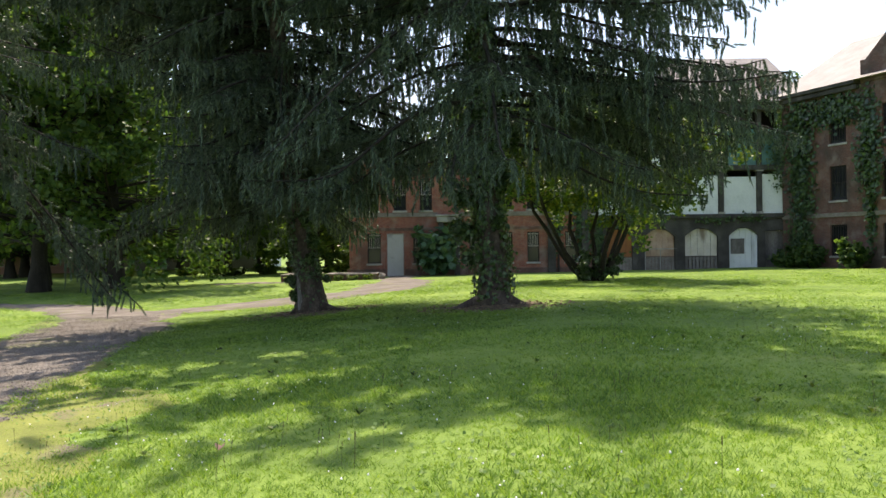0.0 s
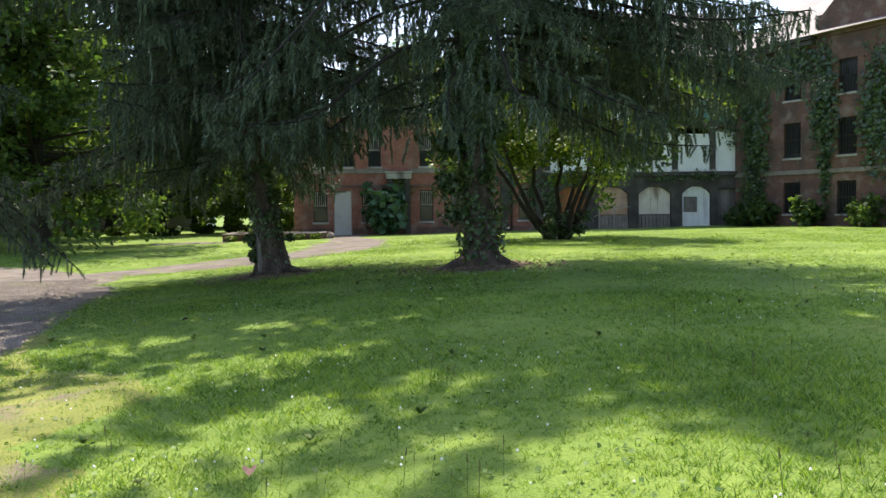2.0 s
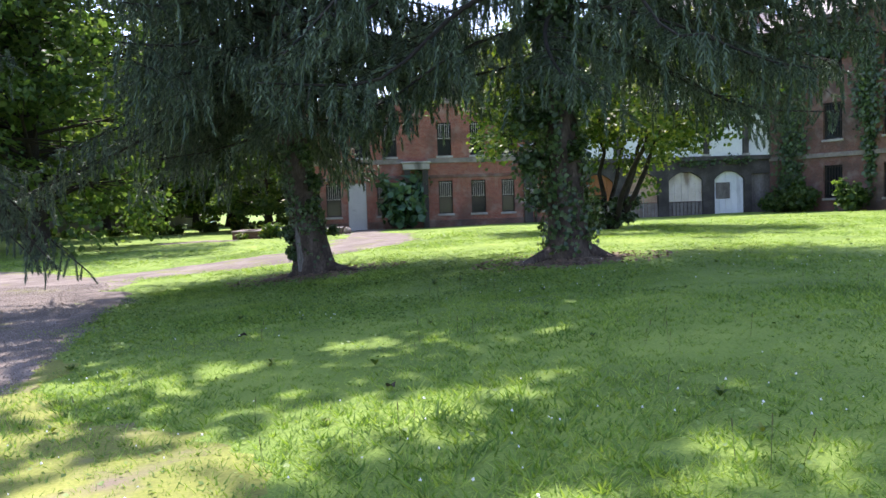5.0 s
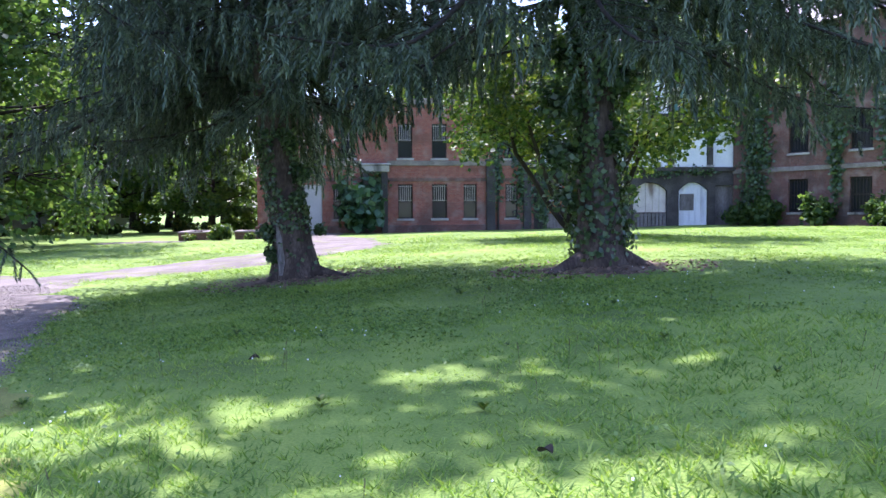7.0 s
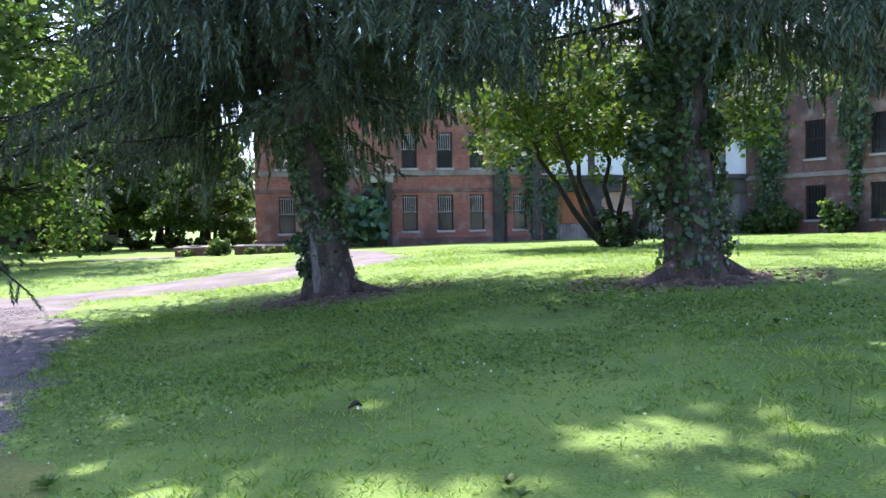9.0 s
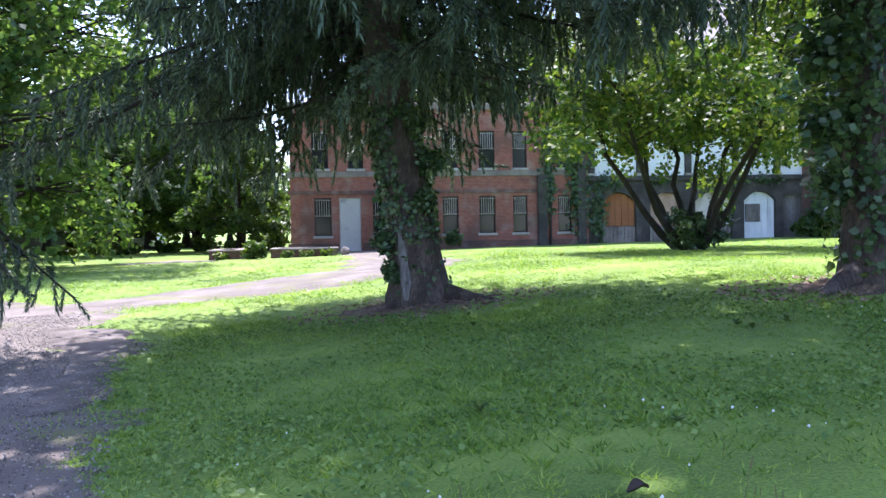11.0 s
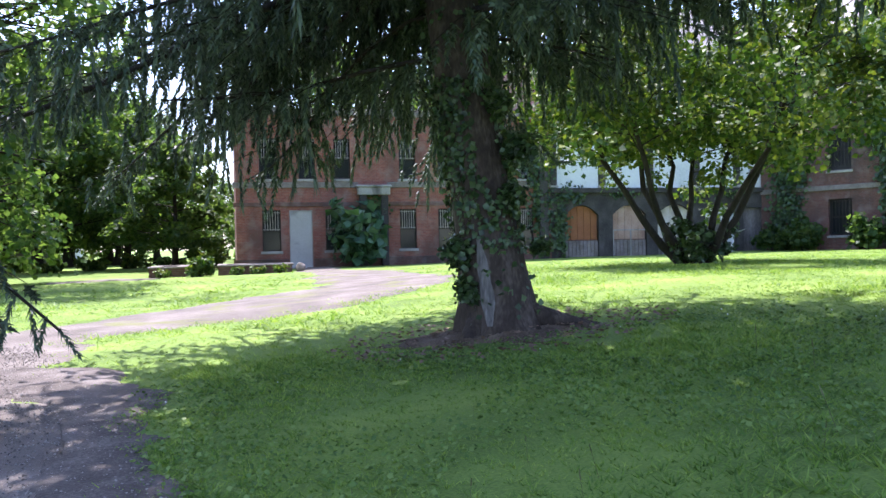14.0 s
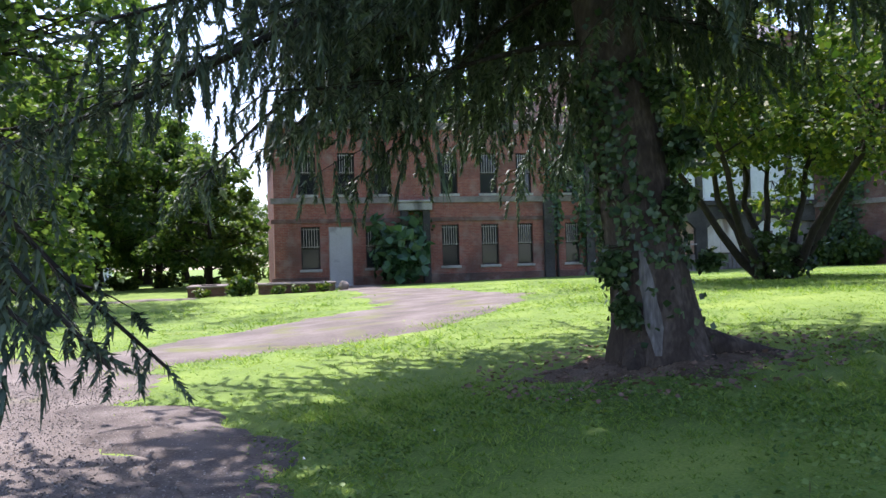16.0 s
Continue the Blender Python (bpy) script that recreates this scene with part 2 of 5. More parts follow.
def thing(name, loc, label, category, group="", kind="", rz=0.0):
    ob = new(name)
    ob.matrix_world = pose(*loc, 0, 0, rz)
    return tagged(ob, label, category, group, kind)


def box(bm, x0, x1, y0, y1, z0, z1, bevel=0.0):
    r = bmesh.ops.create_cube(bm, size=1, matrix=Matrix.LocRotScale(((x0 + x1) / 2, (y0 + y1) / 2, (z0 + z1) / 2), None, (x1 - x0, y1 - y0, z1 - z0)))
    if bevel:
        edges = list({e for v in r["verts"] for e in v.link_edges})
        bmesh.ops.bevel(bm, geom=edges, offset=bevel, segments=1, affect="EDGES")
    return bm


def boxes(rows, bevel=0.0):
    bm = bmesh.new()
    for r in rows:
        box(bm, *r, bevel)
    return bm


def wall_bm(x0, x1, z0, z1, y0, y1, holes):
    """A wall with thickness y0..y1 and real openings (x0, x1, z0, z1, rise): rise > 0 gives a segmental arched head."""
    bm = bmesh.new()
    xs = sorted({x0, x1, *[h[0] for h in holes], *[h[1] for h in holes]})
    zs = sorted({z0, z1, *[h[2] for h in holes], *[h[3] for h in holes]})
    nc, nr = len(xs) - 1, len(zs) - 1
    solid = {(i, j) for i in range(nc) for j in range(nr) if not any(h[0] < (xs[i] + xs[i + 1]) / 2 < h[1] and h[2] < (zs[j] + zs[j + 1]) / 2 < h[3] for h in holes)}
    made = {}

    def vert(i, j, k):
        if (i, j, k) not in made:
            made[i, j, k] = bm.verts.new((xs[i], (y0, y1)[k], zs[j]))
        return made[i, j, k]

    for i, j in solid:
        for k in (0, 1):
            bm.faces.new([vert(i, j, k), vert(i + 1, j, k), vert(i + 1, j + 1, k), vert(i, j + 1, k)])
        for di, dj, a, b in ((-1, 0, (i, j), (i, j + 1)), (1, 0, (i + 1, j), (i + 1, j + 1)), (0, -1, (i, j), (i + 1, j)), (0, 1, (i, j + 1), (i + 1, j + 1))):
            if (i + di, j + dj) not in solid:
                bm.faces.new([vert(*a, 0), vert(*b, 0), vert(*b, 1), vert(*a, 1)])
    for h in holes:
        rise = h[4] if len(h) > 4 else 0
        if rise:
            arch_fill(bm, h[0], h[1], h[3], rise, y0, y1)
    bmesh.ops.remove_doubles(bm, verts=bm.verts, dist=0.0005)
    return bm


def arch_fill(bm, x0, x1, top, rise, y0, y1, n=10):
    """Fills the two corners over a segmental arch whose crown touches top."""
    def under(u):
        return top - rise * (2 * u - 1) ** 2
    for i in range(n):
        ua, ub = i / n, (i + 1) / n
        xa, xb = x0 + (x1 - x0) * ua, x0 + (x1 - x0) * ub
        za, zb = under(ua), under(ub)
        v = [bm.verts.new(p) for p in ((xa, y0, za), (xb, y0, zb), (xb, y0, top), (xa, y0, top), (xa, y1, za), (xb, y1, zb), (xb, y1, top), (xa, y1, top))]
        for f in ((0, 1, 2, 3), (7, 6, 5, 4), (0, 4, 5, 1)):
            bm.faces.new([v[k] for k in f])


def tube(pts, radii, sides=8, wobble=0.0, rng=None):
    """Corner rows and quads of a tapered tube along pts."""
    pts = [Vector(p) for p in pts]
    verts, faces = [], []
    ref = Vector((0.3, 0.9, 0.2)).normalized()
    for i, p in enumerate(pts):
        d = (pts[min(i + 1, len(pts) - 1)] - pts[max(i - 1, 0)]).normalized()
        a = d.cross(ref)
        a = a.normalized() if a.length > 0.05 else d.orthogonal().normalized()
        b = d.cross(a)
        for k in range(sides):
            th = 2 * math.pi * k / sides
            r = radii[i] * (1 + (rng.uniform(-wobble, wobble) if wobble else 0))
            verts.append(p + a * (r * math.cos(th)) + b * (r * math.sin(th)))
    for i in range(len(pts) - 1):
        for k in range(sides):
            k2 = (k + 1) % sides
            faces.append((i * sides + k, i * sides + k2, (i + 1) * sides + k2, (i + 1) * sides + k))
    return verts, faces


def join_tubes(tubes):
    verts, faces = [], []
    for v, f in tubes:
        o = len(verts)
        verts += [tuple(p) for p in v]
        faces += [tuple(i + o for i in q) for q in f]
    return verts, faces


def scatter(template_v, template_f, mats):
    """Lays a template at each 4 x 4 pose of mats (n, 4, 4): corner rows and faces of the joined mesh."""
    tv = np.asarray(template_v, dtype=np.float64)
    tf = np.asarray(template_f, dtype=np.int64)
    mats = np.asarray(mats)
    v = np.einsum("nij,kj->nki", mats[:, :3, :3], tv) + mats[:, None, :3, 3]
    f = tf[None] + (np.arange(len(mats)) * len(tv))[:, None, None]
    return v.reshape(-1, 3), f.reshape(-1, tf.shape[1])


def frames_from(points, ups, scales, rng, spin=True):
    """Poses whose z axis runs along ups, turned at random about it."""
    points, ups = np.asarray(points, float), np.asarray(ups, float)
    n = len(points)
    z = ups / np.maximum(np.linalg.norm(ups, axis=1, keepdims=True), 1e-6)
    r = rng.normal(size=(n, 3))
    x = r - (r * z).sum(1, keepdims=True) * z
    x /= np.maximum(np.linalg.norm(x, axis=1, keepdims=True), 1e-6)
    y = np.cross(z, x)
    m = np.zeros((n, 4, 4))
    s = np.asarray(scales, float)
    s = s if s.ndim == 2 else np.repeat(s[:, None], 3, 1)
    m[:, :3, 0], m[:, :3, 1], m[:, :3, 2], m[:, :3, 3], m[:, 3, 3] = x * s[:, :1], y * s[:, 1:2], z * s[:, 2:3], points, 1
    return m


# ---- ground ----
def ground_z(x, y):
    """Lawn that falls to the west near the trees and flattens towards the building."""
    s = 0.085 * x + 0.08
    lo, hi = -0.62, 0.17
    near = lo + 0.5 * (np.sqrt((s - lo) ** 2 + 0.01) + (s - lo)) - 0.5 * (np.sqrt((s - hi) ** 2 + 0.01) + (s - hi))
    far = np.clip(-0.25 + 0.012 * (x + 3), -0.95, 0.06)
    f = 1 / (1 + np.exp(-(y - 38) / 5.0))
    return near * (1 - f) + far * f + 0.025 * np.sin(0.7 * x + 0.3 * y) * np.sin(0.5 * y - 0.2 * x)


def gz(x, y):
    return float(ground_z(np.float64(x), np.float64(y)))


def axis(lo, hi, fine_lo, fine_hi, step, coarse):
    a = list(np.arange(fine_lo, fine_hi, step)) + [fine_hi]
    left, right, d = [], [], coarse
    p = fine_lo
    while p > lo:
        p -= d
        d *= 1.35
        left.append(max(p, lo))
    p, d = fine_hi, coarse
    while p < hi:
        p += d
        d *= 1.35
        right.append(min(p, hi))
    return np.array(left[::-1] + a + right)


gx, gy = axis(-900, 900, -16, 32, 0.25, 0.6), axis(-400, 1500, -3, 56, 0.25, 0.6)
X, Y = np.meshgrid(gx, gy)
V = np.stack([X, Y, ground_z(X, Y)], -1).reshape(-1, 3)
nx = len(gx)
I, J = np.meshgrid(np.arange(nx - 1), np.arange(len(gy) - 1))
q = (J * nx + I).ravel()
tagged(mesh_ob("ground", V, np.stack([q, q + 1, q + nx + 1, q + nx], 1), M_LAWN, smooth=True), "mown green lawn sloping gently towards a gravel drive", "lawn", kind="structure")

DRIVE = [(-3.5, -8.0, 1.4), (-4.4, 2.0, 1.4), (-5.9, 7.5, 1.45), (-7.2, 10.4, 1.5), (-7.6, 12.7, 1.55), (-7.85, 14.5, 1.55), (-8.25, 16.0, 1.55), (-8.6, 17.5, 1.55), (-9.1, 19.6, 1.55), (-9.5, 21.0, 1.6), (-10.0, 22.6, 1.6), (-10.5, 24.4, 1.65), (-11.7, 28.0, 1.6), (-13.4, 30.4, 1.4), (-17.0, 32.4, 1.3), (-25.0, 34.0, 1.2), (-40.0, 36.0, 1.2)]
BRANCH = [(-11.0, 25.6, 0.3), (-10.2, 27.3, 1.2), (-8.3, 29.0, 1.9), (-6.1, 30.3, 2.1), (-4.3, 31.8, 2.1), (-2.9, 34.4, 1.8), (-2.1, 38.5, 1.6), (-2.3, 44.0, 1.3), (-2.6, 53.0, 1.0)]


def smooth_line(rows, step=0.25):
    rows = np.array(rows, float)
    d = np.r_[0, np.cumsum(np.hypot(*np.diff(rows[:, :2], axis=0).T))]
    s = np.arange(0, d[-1], step)
    out = np.stack([np.interp(s, d, rows[:, k]) for k in range(3)], 1)
    ker = np.ones(13) / 13
    pad = np.pad(out, ((6, 6), (0, 0)), mode="edge")
    return np.stack([np.convolve(pad[:, k], ker, mode="valid") for k in range(3)], 1)


def path_ribbon(name, rows, label, lift, seed, material=None):
    line = smooth_line(rows, 0.15)
    t = np.gradient(line[:, :2], axis=0)
    t /= np.linalg.norm(t, axis=1, keepdims=True)
    nrm = np.stack([-t[:, 1], t[:, 0]], 1)
    cols = 15
    rng = np.random.default_rng(seed)
    def ragged():
        r = rng.normal(size=len(line))
        return sum(np.convolve(r, np.ones(k) / k, mode="same") * a for k, a in ((3, 0.13), (9, 0.5), (29, 0.7)))
    le, re_ = line[:, 2] + ragged(), line[:, 2] + ragged()
    u = np.linspace(-1, 1, cols)
    off = np.where(u[None] < 0, u[None] * re_[:, None], u[None] * le[:, None])
    P = line[:, None, :2] + nrm[:, None] * off[..., None]
    z = ground_z(P[..., 0], P[..., 1]) + lift - (lift + 0.006) * np.abs(u[None]) ** 6
    v = np.concatenate([P, z[..., None]], -1).reshape(-1, 3)
    I, J = np.meshgrid(np.arange(cols - 1), np.arange(len(line) - 1))
    q = (J * cols + I).ravel()
    return tagged(mesh_ob(name, v, np.stack([q, q + 1, q + cols + 1, q + cols], 1), material or M_DIRT, smooth=True), label, "path", kind="structure"), line


path_ribbon("verge", [(-2.2, -8.0, 1.0), (-2.6, 2.0, 0.95), (-3.35, 5.5, 0.9), (-4.2, 7.8, 0.8), (-5.15, 10.4, 0.65), (-5.85, 12.8, 0.35), (-6.3, 14.3, 0.15)], "yellowed weedy verge along the gravel drive", 0.015, 9, M_VERGE)
_, drive_line = path_ribbon("drive", DRIVE, "dusty grey gravel drive with worn grassy edges", 0.032, 3)
path_ribbon("bare_patch", [(-13.6, 47.0, 0.15), (-12.4, 47.8, 0.7), (-11.2, 48.0, 1.0), (-10.0, 47.4, 0.6), (-9.0, 47.0, 0.1)], "bare dry earth patch worn in the lawn", 0.03, 6)
path_ribbon("bare_patch", [(-7.2, 16.8, 0.2), (-7.55, 18.6, 0.6), (-7.85, 20.0, 0.85), (-8.1, 21.4, 0.85), (-8.5, 22.7, 0.7), (-9.0, 24.0, 0.25)], "dark bare soil at the edge of the drive under the spruce", 0.038, 7, M_SOIL)
_, branch_line = path_ribbon("pavement", BRANCH, "pale worn footpath curving to the sealed brick doorway", 0.036, 4)


def off_path(x, y):
    """Distance outside the nearest path edge (negative on the path)."""
    best = np.full(np.shape(x), 1e9)
    for line in (drive_line, branch_line):
        for p in line[::4]:
            best = np.minimum(best, np.hypot(x - p[0], y - p[1]) - p[2])
    return best
# ---- trees ----
def tassel_template():
    """A hanging spruce spray 1 long: needle tufts round a thin spine."""
    v, f = [], []
    for i in range(9):
        t = -i / 8.5
        w = 0.17 * (1 - 0.45 * (i / 8)) + 0.03
        for k in range(3):
            a = 2.1 * k + 1.3 * i
            c, s = math.cos(a), math.sin(a)
            o = len(v)
            v += [(-0.05 * s, 0.05 * c, t + 0.06), (0.05 * s, -0.05 * c, t + 0.06), (w * c, w * s, t - 0.19)]
            f.append((o, o + 1, o + 2))
    return v, f


TASSEL = tassel_template()


def spruce(name, x, y, height, r0, lean, first, reach, label, seed, azimuth_bias=None, upper_bias=None, limbs=46, extra=(), clear=2.3, back=0, far=False, upper_limbs=50):
    """A weeping spruce: flared leaning trunk, drooping limbs, hanging sprays. Above 10 m the limbs and sprays are coarser."""
    rng = np.random.default_rng(seed)
    z0 = gz(x, y)
    root = thing(name, (x, y, z0), label, "tree")

    def core(h):
        u = h / height
        return np.array([lean[0] * h * (1 - 0.45 * u), lean[1] * h * (1 - 0.45 * u), h])

    hs = [-0.25, 0.0, 0.15, 0.35, 0.7, 1.2, 2, 3, 4, 5, 6.5, 8, 10, 0.5 * (10 + height), height]
    sides = 20
    tv, tf = [], []
    for i, h in enumerate(hs):
        c = core(h)
        r = r0 * (1 - 0.93 * max(h, 0) / height)
        flare = 0.46 * math.exp(-max(h, 0) / 0.42)
        for k in range(sides):
            th = 2 * math.pi * k / sides
            butt = 1 + flare * (0.7 + 0.5 * math.cos(5 * th + seed) ** 2) + 0.05 * math.sin(3 * th + h) + rng.uniform(-0.03, 0.03)
            tv.append((c[0] + r * butt * math.cos(th), c[1] + r * butt * math.sin(th), h))
    for i in range(len(hs) - 1):
        for k in range(sides):
            k2 = (k + 1) % sides
            tf.append((i * sides + k, i * sides + k2, (i + 1) * sides + k2, (i + 1) * sides + k))
    mesh_ob("trunk", tv, tf, M_BARK, root, smooth=True)
    pts, ups, scl = [], [], []
    plans = []
    n_low = limbs
    for i in range(n_low):
        h = first + (9.3 - first) * (i / n_low) ** 0.9 + rng.uniform(-0.3, 0.3)
        plans.append((h, i * 2.39996 + rng.uniform(-0.4, 0.4), reach * (1 - 0.35 * (h / height)) * rng.uniform(0.45, 1.08) * (azimuth_bias(i * 2.39996) if azimuth_bias else 1), rng.uniform(0.45, 1.0), 3.0 if far else 1.0, clear + rng.uniform(-0.5, 1.3)))
    for i in range(back):
        plans.append((first + 0.1 + 5.0 * i / back, 1.25 + 1.6 * ((i * 0.618) % 1.0), reach * rng.uniform(0.45, 0.95), rng.uniform(0.5, 1.0), 1.0, 1.75))
    for i in range(upper_limbs):
        h = 9.0 + (height - 10.0) * (i / upper_limbs)
        plans.append((h, i * 2.39996 + 1, reach * max(0.05, 1.04 - h / height) ** 0.48 * rng.uniform(0.8, 1.15) * (upper_bias(i * 2.39996 + 1) if upper_bias else azimuth_bias(i * 2.39996 + 1) if azimuth_bias else 1), rng.uniform(0.15, 0.4), 3.0, clear))
    for row in extra:
        plans.append((*row[:4], 1.0, row[4] if len(row) > 4 else clear))
    upper = []
    for h, az, L, sag, coarse, floor_h in plans:
        c = core(h)
        d = np.array([math.cos(az), math.sin(az)])
        side = np.array([-d[1], d[0]])
        n = max(6, int(L / 0.45))
        s = np.linspace(0, 1, n)
        tubes = []
        bend = rng.uniform(-0.12, 0.12)
        line = np.zeros((n, 3))
        line[:, :2] = c[:2] + np.outer(s * L, d) + np.outer(bend * L * s ** 2, side)
        line[:, 2] = h + L * (0.14 * s - sag * s ** 1.7 + 0.20 * s ** 4)
        line[:, 2] += 0.022 * L * np.sin(s * rng.uniform(5, 9) + rng.uniform(0, 6)) * s
        line[:, :2] += np.outer(0.03 * L * np.sin(s * rng.uniform(4, 8) + rng.uniform(0, 6)) * s, side)
        over = line[:, 2] - floor_h
        line[:, 2] = floor_h + 0.5 * (over + np.sqrt(over ** 2 + 0.15))
        tubes.append(tube(line, [0.0085 * L * (1 - 0.92 * t) + 0.008 for t in s], 5))
        step = 0.30 * coarse ** 0.5
        for a in np.arange(0.16 * L, L, step):
            t = a / L
            p = np.array([np.interp(t, s, line[:, k]) for k in range(3)])
            for sg in (-1, 1):
                if rng.random() < 0.10 or (coarse == 1.0 and math.sin(2.6 * a + 3 * az + sg) + 0.6 * math.sin(5.1 * a + az) < -0.12):
                    continue
                l2 = 0.55 * rng.uniform(0.6, 1.2) if coarse > 1 else (0.30 * L * math.sin(math.pi * min(1, 0.22 + 0.80 * t)) + 0.25) * rng.uniform(0.55, 1.15)
                ang = rng.uniform(0.65, 1.1)
                d2 = d * math.cos(ang) + side * sg * math.sin(ang)
                m = 4
                u = np.linspace(0, 1, m)
                sec = np.zeros((m, 3))
                sec[:, :2] = p[:2] + np.outer(u * l2, d2)
                sec[:, 2] = p[2] - rng.uniform(0.2, 0.75) * l2 * u ** 1.4
                if h < 9:
                    tubes.append(tube(sec, [0.010, 0.008, 0.006, 0.003], 3))
                k = max(2, int(l2 / (0.16 * coarse)))
                for b in np.linspace(0.1, 1, k):
                    q = np.array([np.interp(b, u, sec[:, j]) for j in range(3)])
                    pts.append(q + rng.normal(size=3) * 0.03)
                    hang = rng.uniform(0.18, 0.60) * (1.15 - 0.35 * b) * coarse ** 0.6 * (1.8 if rng.random() < 0.08 else 1)
                    if rng.random() < 0.24:
                        out = np.array([d2[0], d2[1], -0.5]) + rng.normal(size=3) * 0.35
                        ups.append(-out)
                        scl.append((0.36 * coarse, 0.36 * coarse, rng.uniform(0.18, 0.36) * coarse ** 0.5))
                    else:
                        ups.append((rng.normal() * 0.11 - 0.10 * d2[0], rng.normal() * 0.11 - 0.10 * d2[1], 1))
                        scl.append((0.38 * coarse, 0.38 * coarse, 0.92 * hang))
        for b in np.linspace(0.05, 1, int(L / 0.11 / coarse)):
            q = np.array([np.interp(b, s, line[:, j]) for j in range(3)])
            pts.append(q)
            ups.append((rng.normal() * 0.3, rng.normal() * 0.3, 1))
            scl.append((0.34 * coarse, 0.34 * coarse, rng.uniform(0.15, 0.45) * coarse ** 0.5))
        if coarse == 1.0:
            v, f = join_tubes(tubes)
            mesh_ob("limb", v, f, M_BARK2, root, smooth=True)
        else:
            upper += tubes
    v, f = join_tubes(upper)
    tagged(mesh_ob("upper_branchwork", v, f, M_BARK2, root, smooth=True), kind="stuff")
    v, f = scatter(*TASSEL, frames_from(pts, ups, scl, rng))
    tagged(mesh_ob("crown", v, f, M_NEEDLE, root), "dark hanging needle sprays")
    return root, core


LEAF = ([(0, 0, 0), (0.5, 0.42, 0.10), (0, 1.0, -0.04), (-0.5, 0.42, 0.10)], [(0, 1, 2), (0, 2, 3)])


def leaf_cloud(centers, radii, count, size, rng, hollow=0.55, squash=0.75):
    """Leaves in uneven clumps round the given centres: poses for LEAF."""
    centers, radii = np.asarray(centers, float), np.asarray(radii, float)
    w = radii ** 2
    pick = rng.choice(len(centers), count, p=w / w.sum())
    d = rng.normal(size=(count, 3))
    d /= np.linalg.norm(d, axis=1, keepdims=True)
    rad = (hollow + (1 - hollow) * rng.random(count)) * radii[pick] * (0.8 + 0.35 * np.sin(5 * d[:, 0] + pick) * np.cos(4 * d[:, 1] + 2 * pick))
    p = centers[pick] + d * rad[:, None] * np.array([1, 1, squash])
    up = d * 0.5 + rng.normal(size=(count, 3)) * 0.6 + np.array([0, 0, 0.6])
    return frames_from(p, up, size * rng.uniform(0.6, 1.25, count), rng)


def broadleaf(name, x, y, height, crown_r, trunk_r, label, seed, stems=1, bare=0.25, leaves=14000, size=0.26, material=None, clumps=26, spread=0.25, lean=(0, 0)):
    """A leafy tree: tapered stems with limbs that end in clumps of small leaves."""
    rng = np.random.default_rng(seed)
    root = thing(name, (x, y, gz(x, y)), label, "tree")
    tubes, cs, rs = [], [], []
    for k in range(stems):
        az = 2 * math.pi * k / stems + rng.uniform(-0.3, 0.3)
        out = spread * height * (0.0 if stems == 1 else rng.uniform(0.7, 1.15))
        base = np.array([0.16 * math.cos(az) * (stems > 1), 0.16 * math.sin(az) * (stems > 1), -0.1])
        top = np.array([out * math.cos(az) + lean[0] * height, out * math.sin(az) + lean[1] * height, height * rng.uniform(0.72, 0.9)])
        n = 9
        s = np.linspace(0, 1, n)
        wob = rng.normal(size=(n, 3)) * 0.028 * height
        wob[0] = 0
        line = base + np.stack([(top - base)[0] * s ** 0.85, (top - base)[1] * s ** 0.85, (top - base)[2] * s ** 1.15], 1) + wob * np.array([1, 1, 0.3]) * s[:, None]
        r = [trunk_r * (1 - 0.85 * t) * (1 + 0.5 * math.exp(-t * height / 0.5)) for t in s]
        tubes.append(tube(line, r, 9))
        m = max(5, clumps // stems)
        for j in range(m):
            t = bare + (1 - bare) * (j + 0.5) / m
            p = np.array([np.interp(t, s, line[:, i]) for i in range(3)])
            a2 = j * 2.4 + rng.uniform(-0.5, 0.5) + az
            ll = crown_r * math.sqrt(max(0.08, 1 - (2 * (t - bare) / (1 - bare) * 0.85 - 0.6) ** 2)) * rng.uniform(0.45, 1.0) * (1 if stems == 1 else 0.75)
            tip = p + np.array([math.cos(a2) * ll, math.sin(a2) * ll, ll * rng.uniform(-0.05, 0.5)])
            mid = (p + tip) / 2 + np.array([0, 0, 0.08 * ll])
            br = trunk_r * 0.34 * (1 - 0.6 * t)
            tubes.append(tube([p, mid, tip], [br, br * 0.6, br * 0.15], 5))
            for e in range(3):
                c = mid + (tip - mid) * (0.35 + 0.4 * e) + rng.normal(size=3) * crown_r * 0.10
                cs.append(c)
                rs.append(crown_r * rng.uniform(0.10, 0.24))
                tubes.append(tube([mid, (mid + c) / 2 + rng.normal(size=3) * 0.1, c], [br * 0.35, br * 0.25, br * 0.08], 4))
    v, f = join_tubes(tubes)
    mesh_ob("trunk", v, f, M_BARK2, root, smooth=True)
    v, f = scatter(*LEAF, leaf_cloud(cs, rs, leaves, size, rng))
    mesh_ob("crown", v, f, material or M_LEAF, root)
    return root


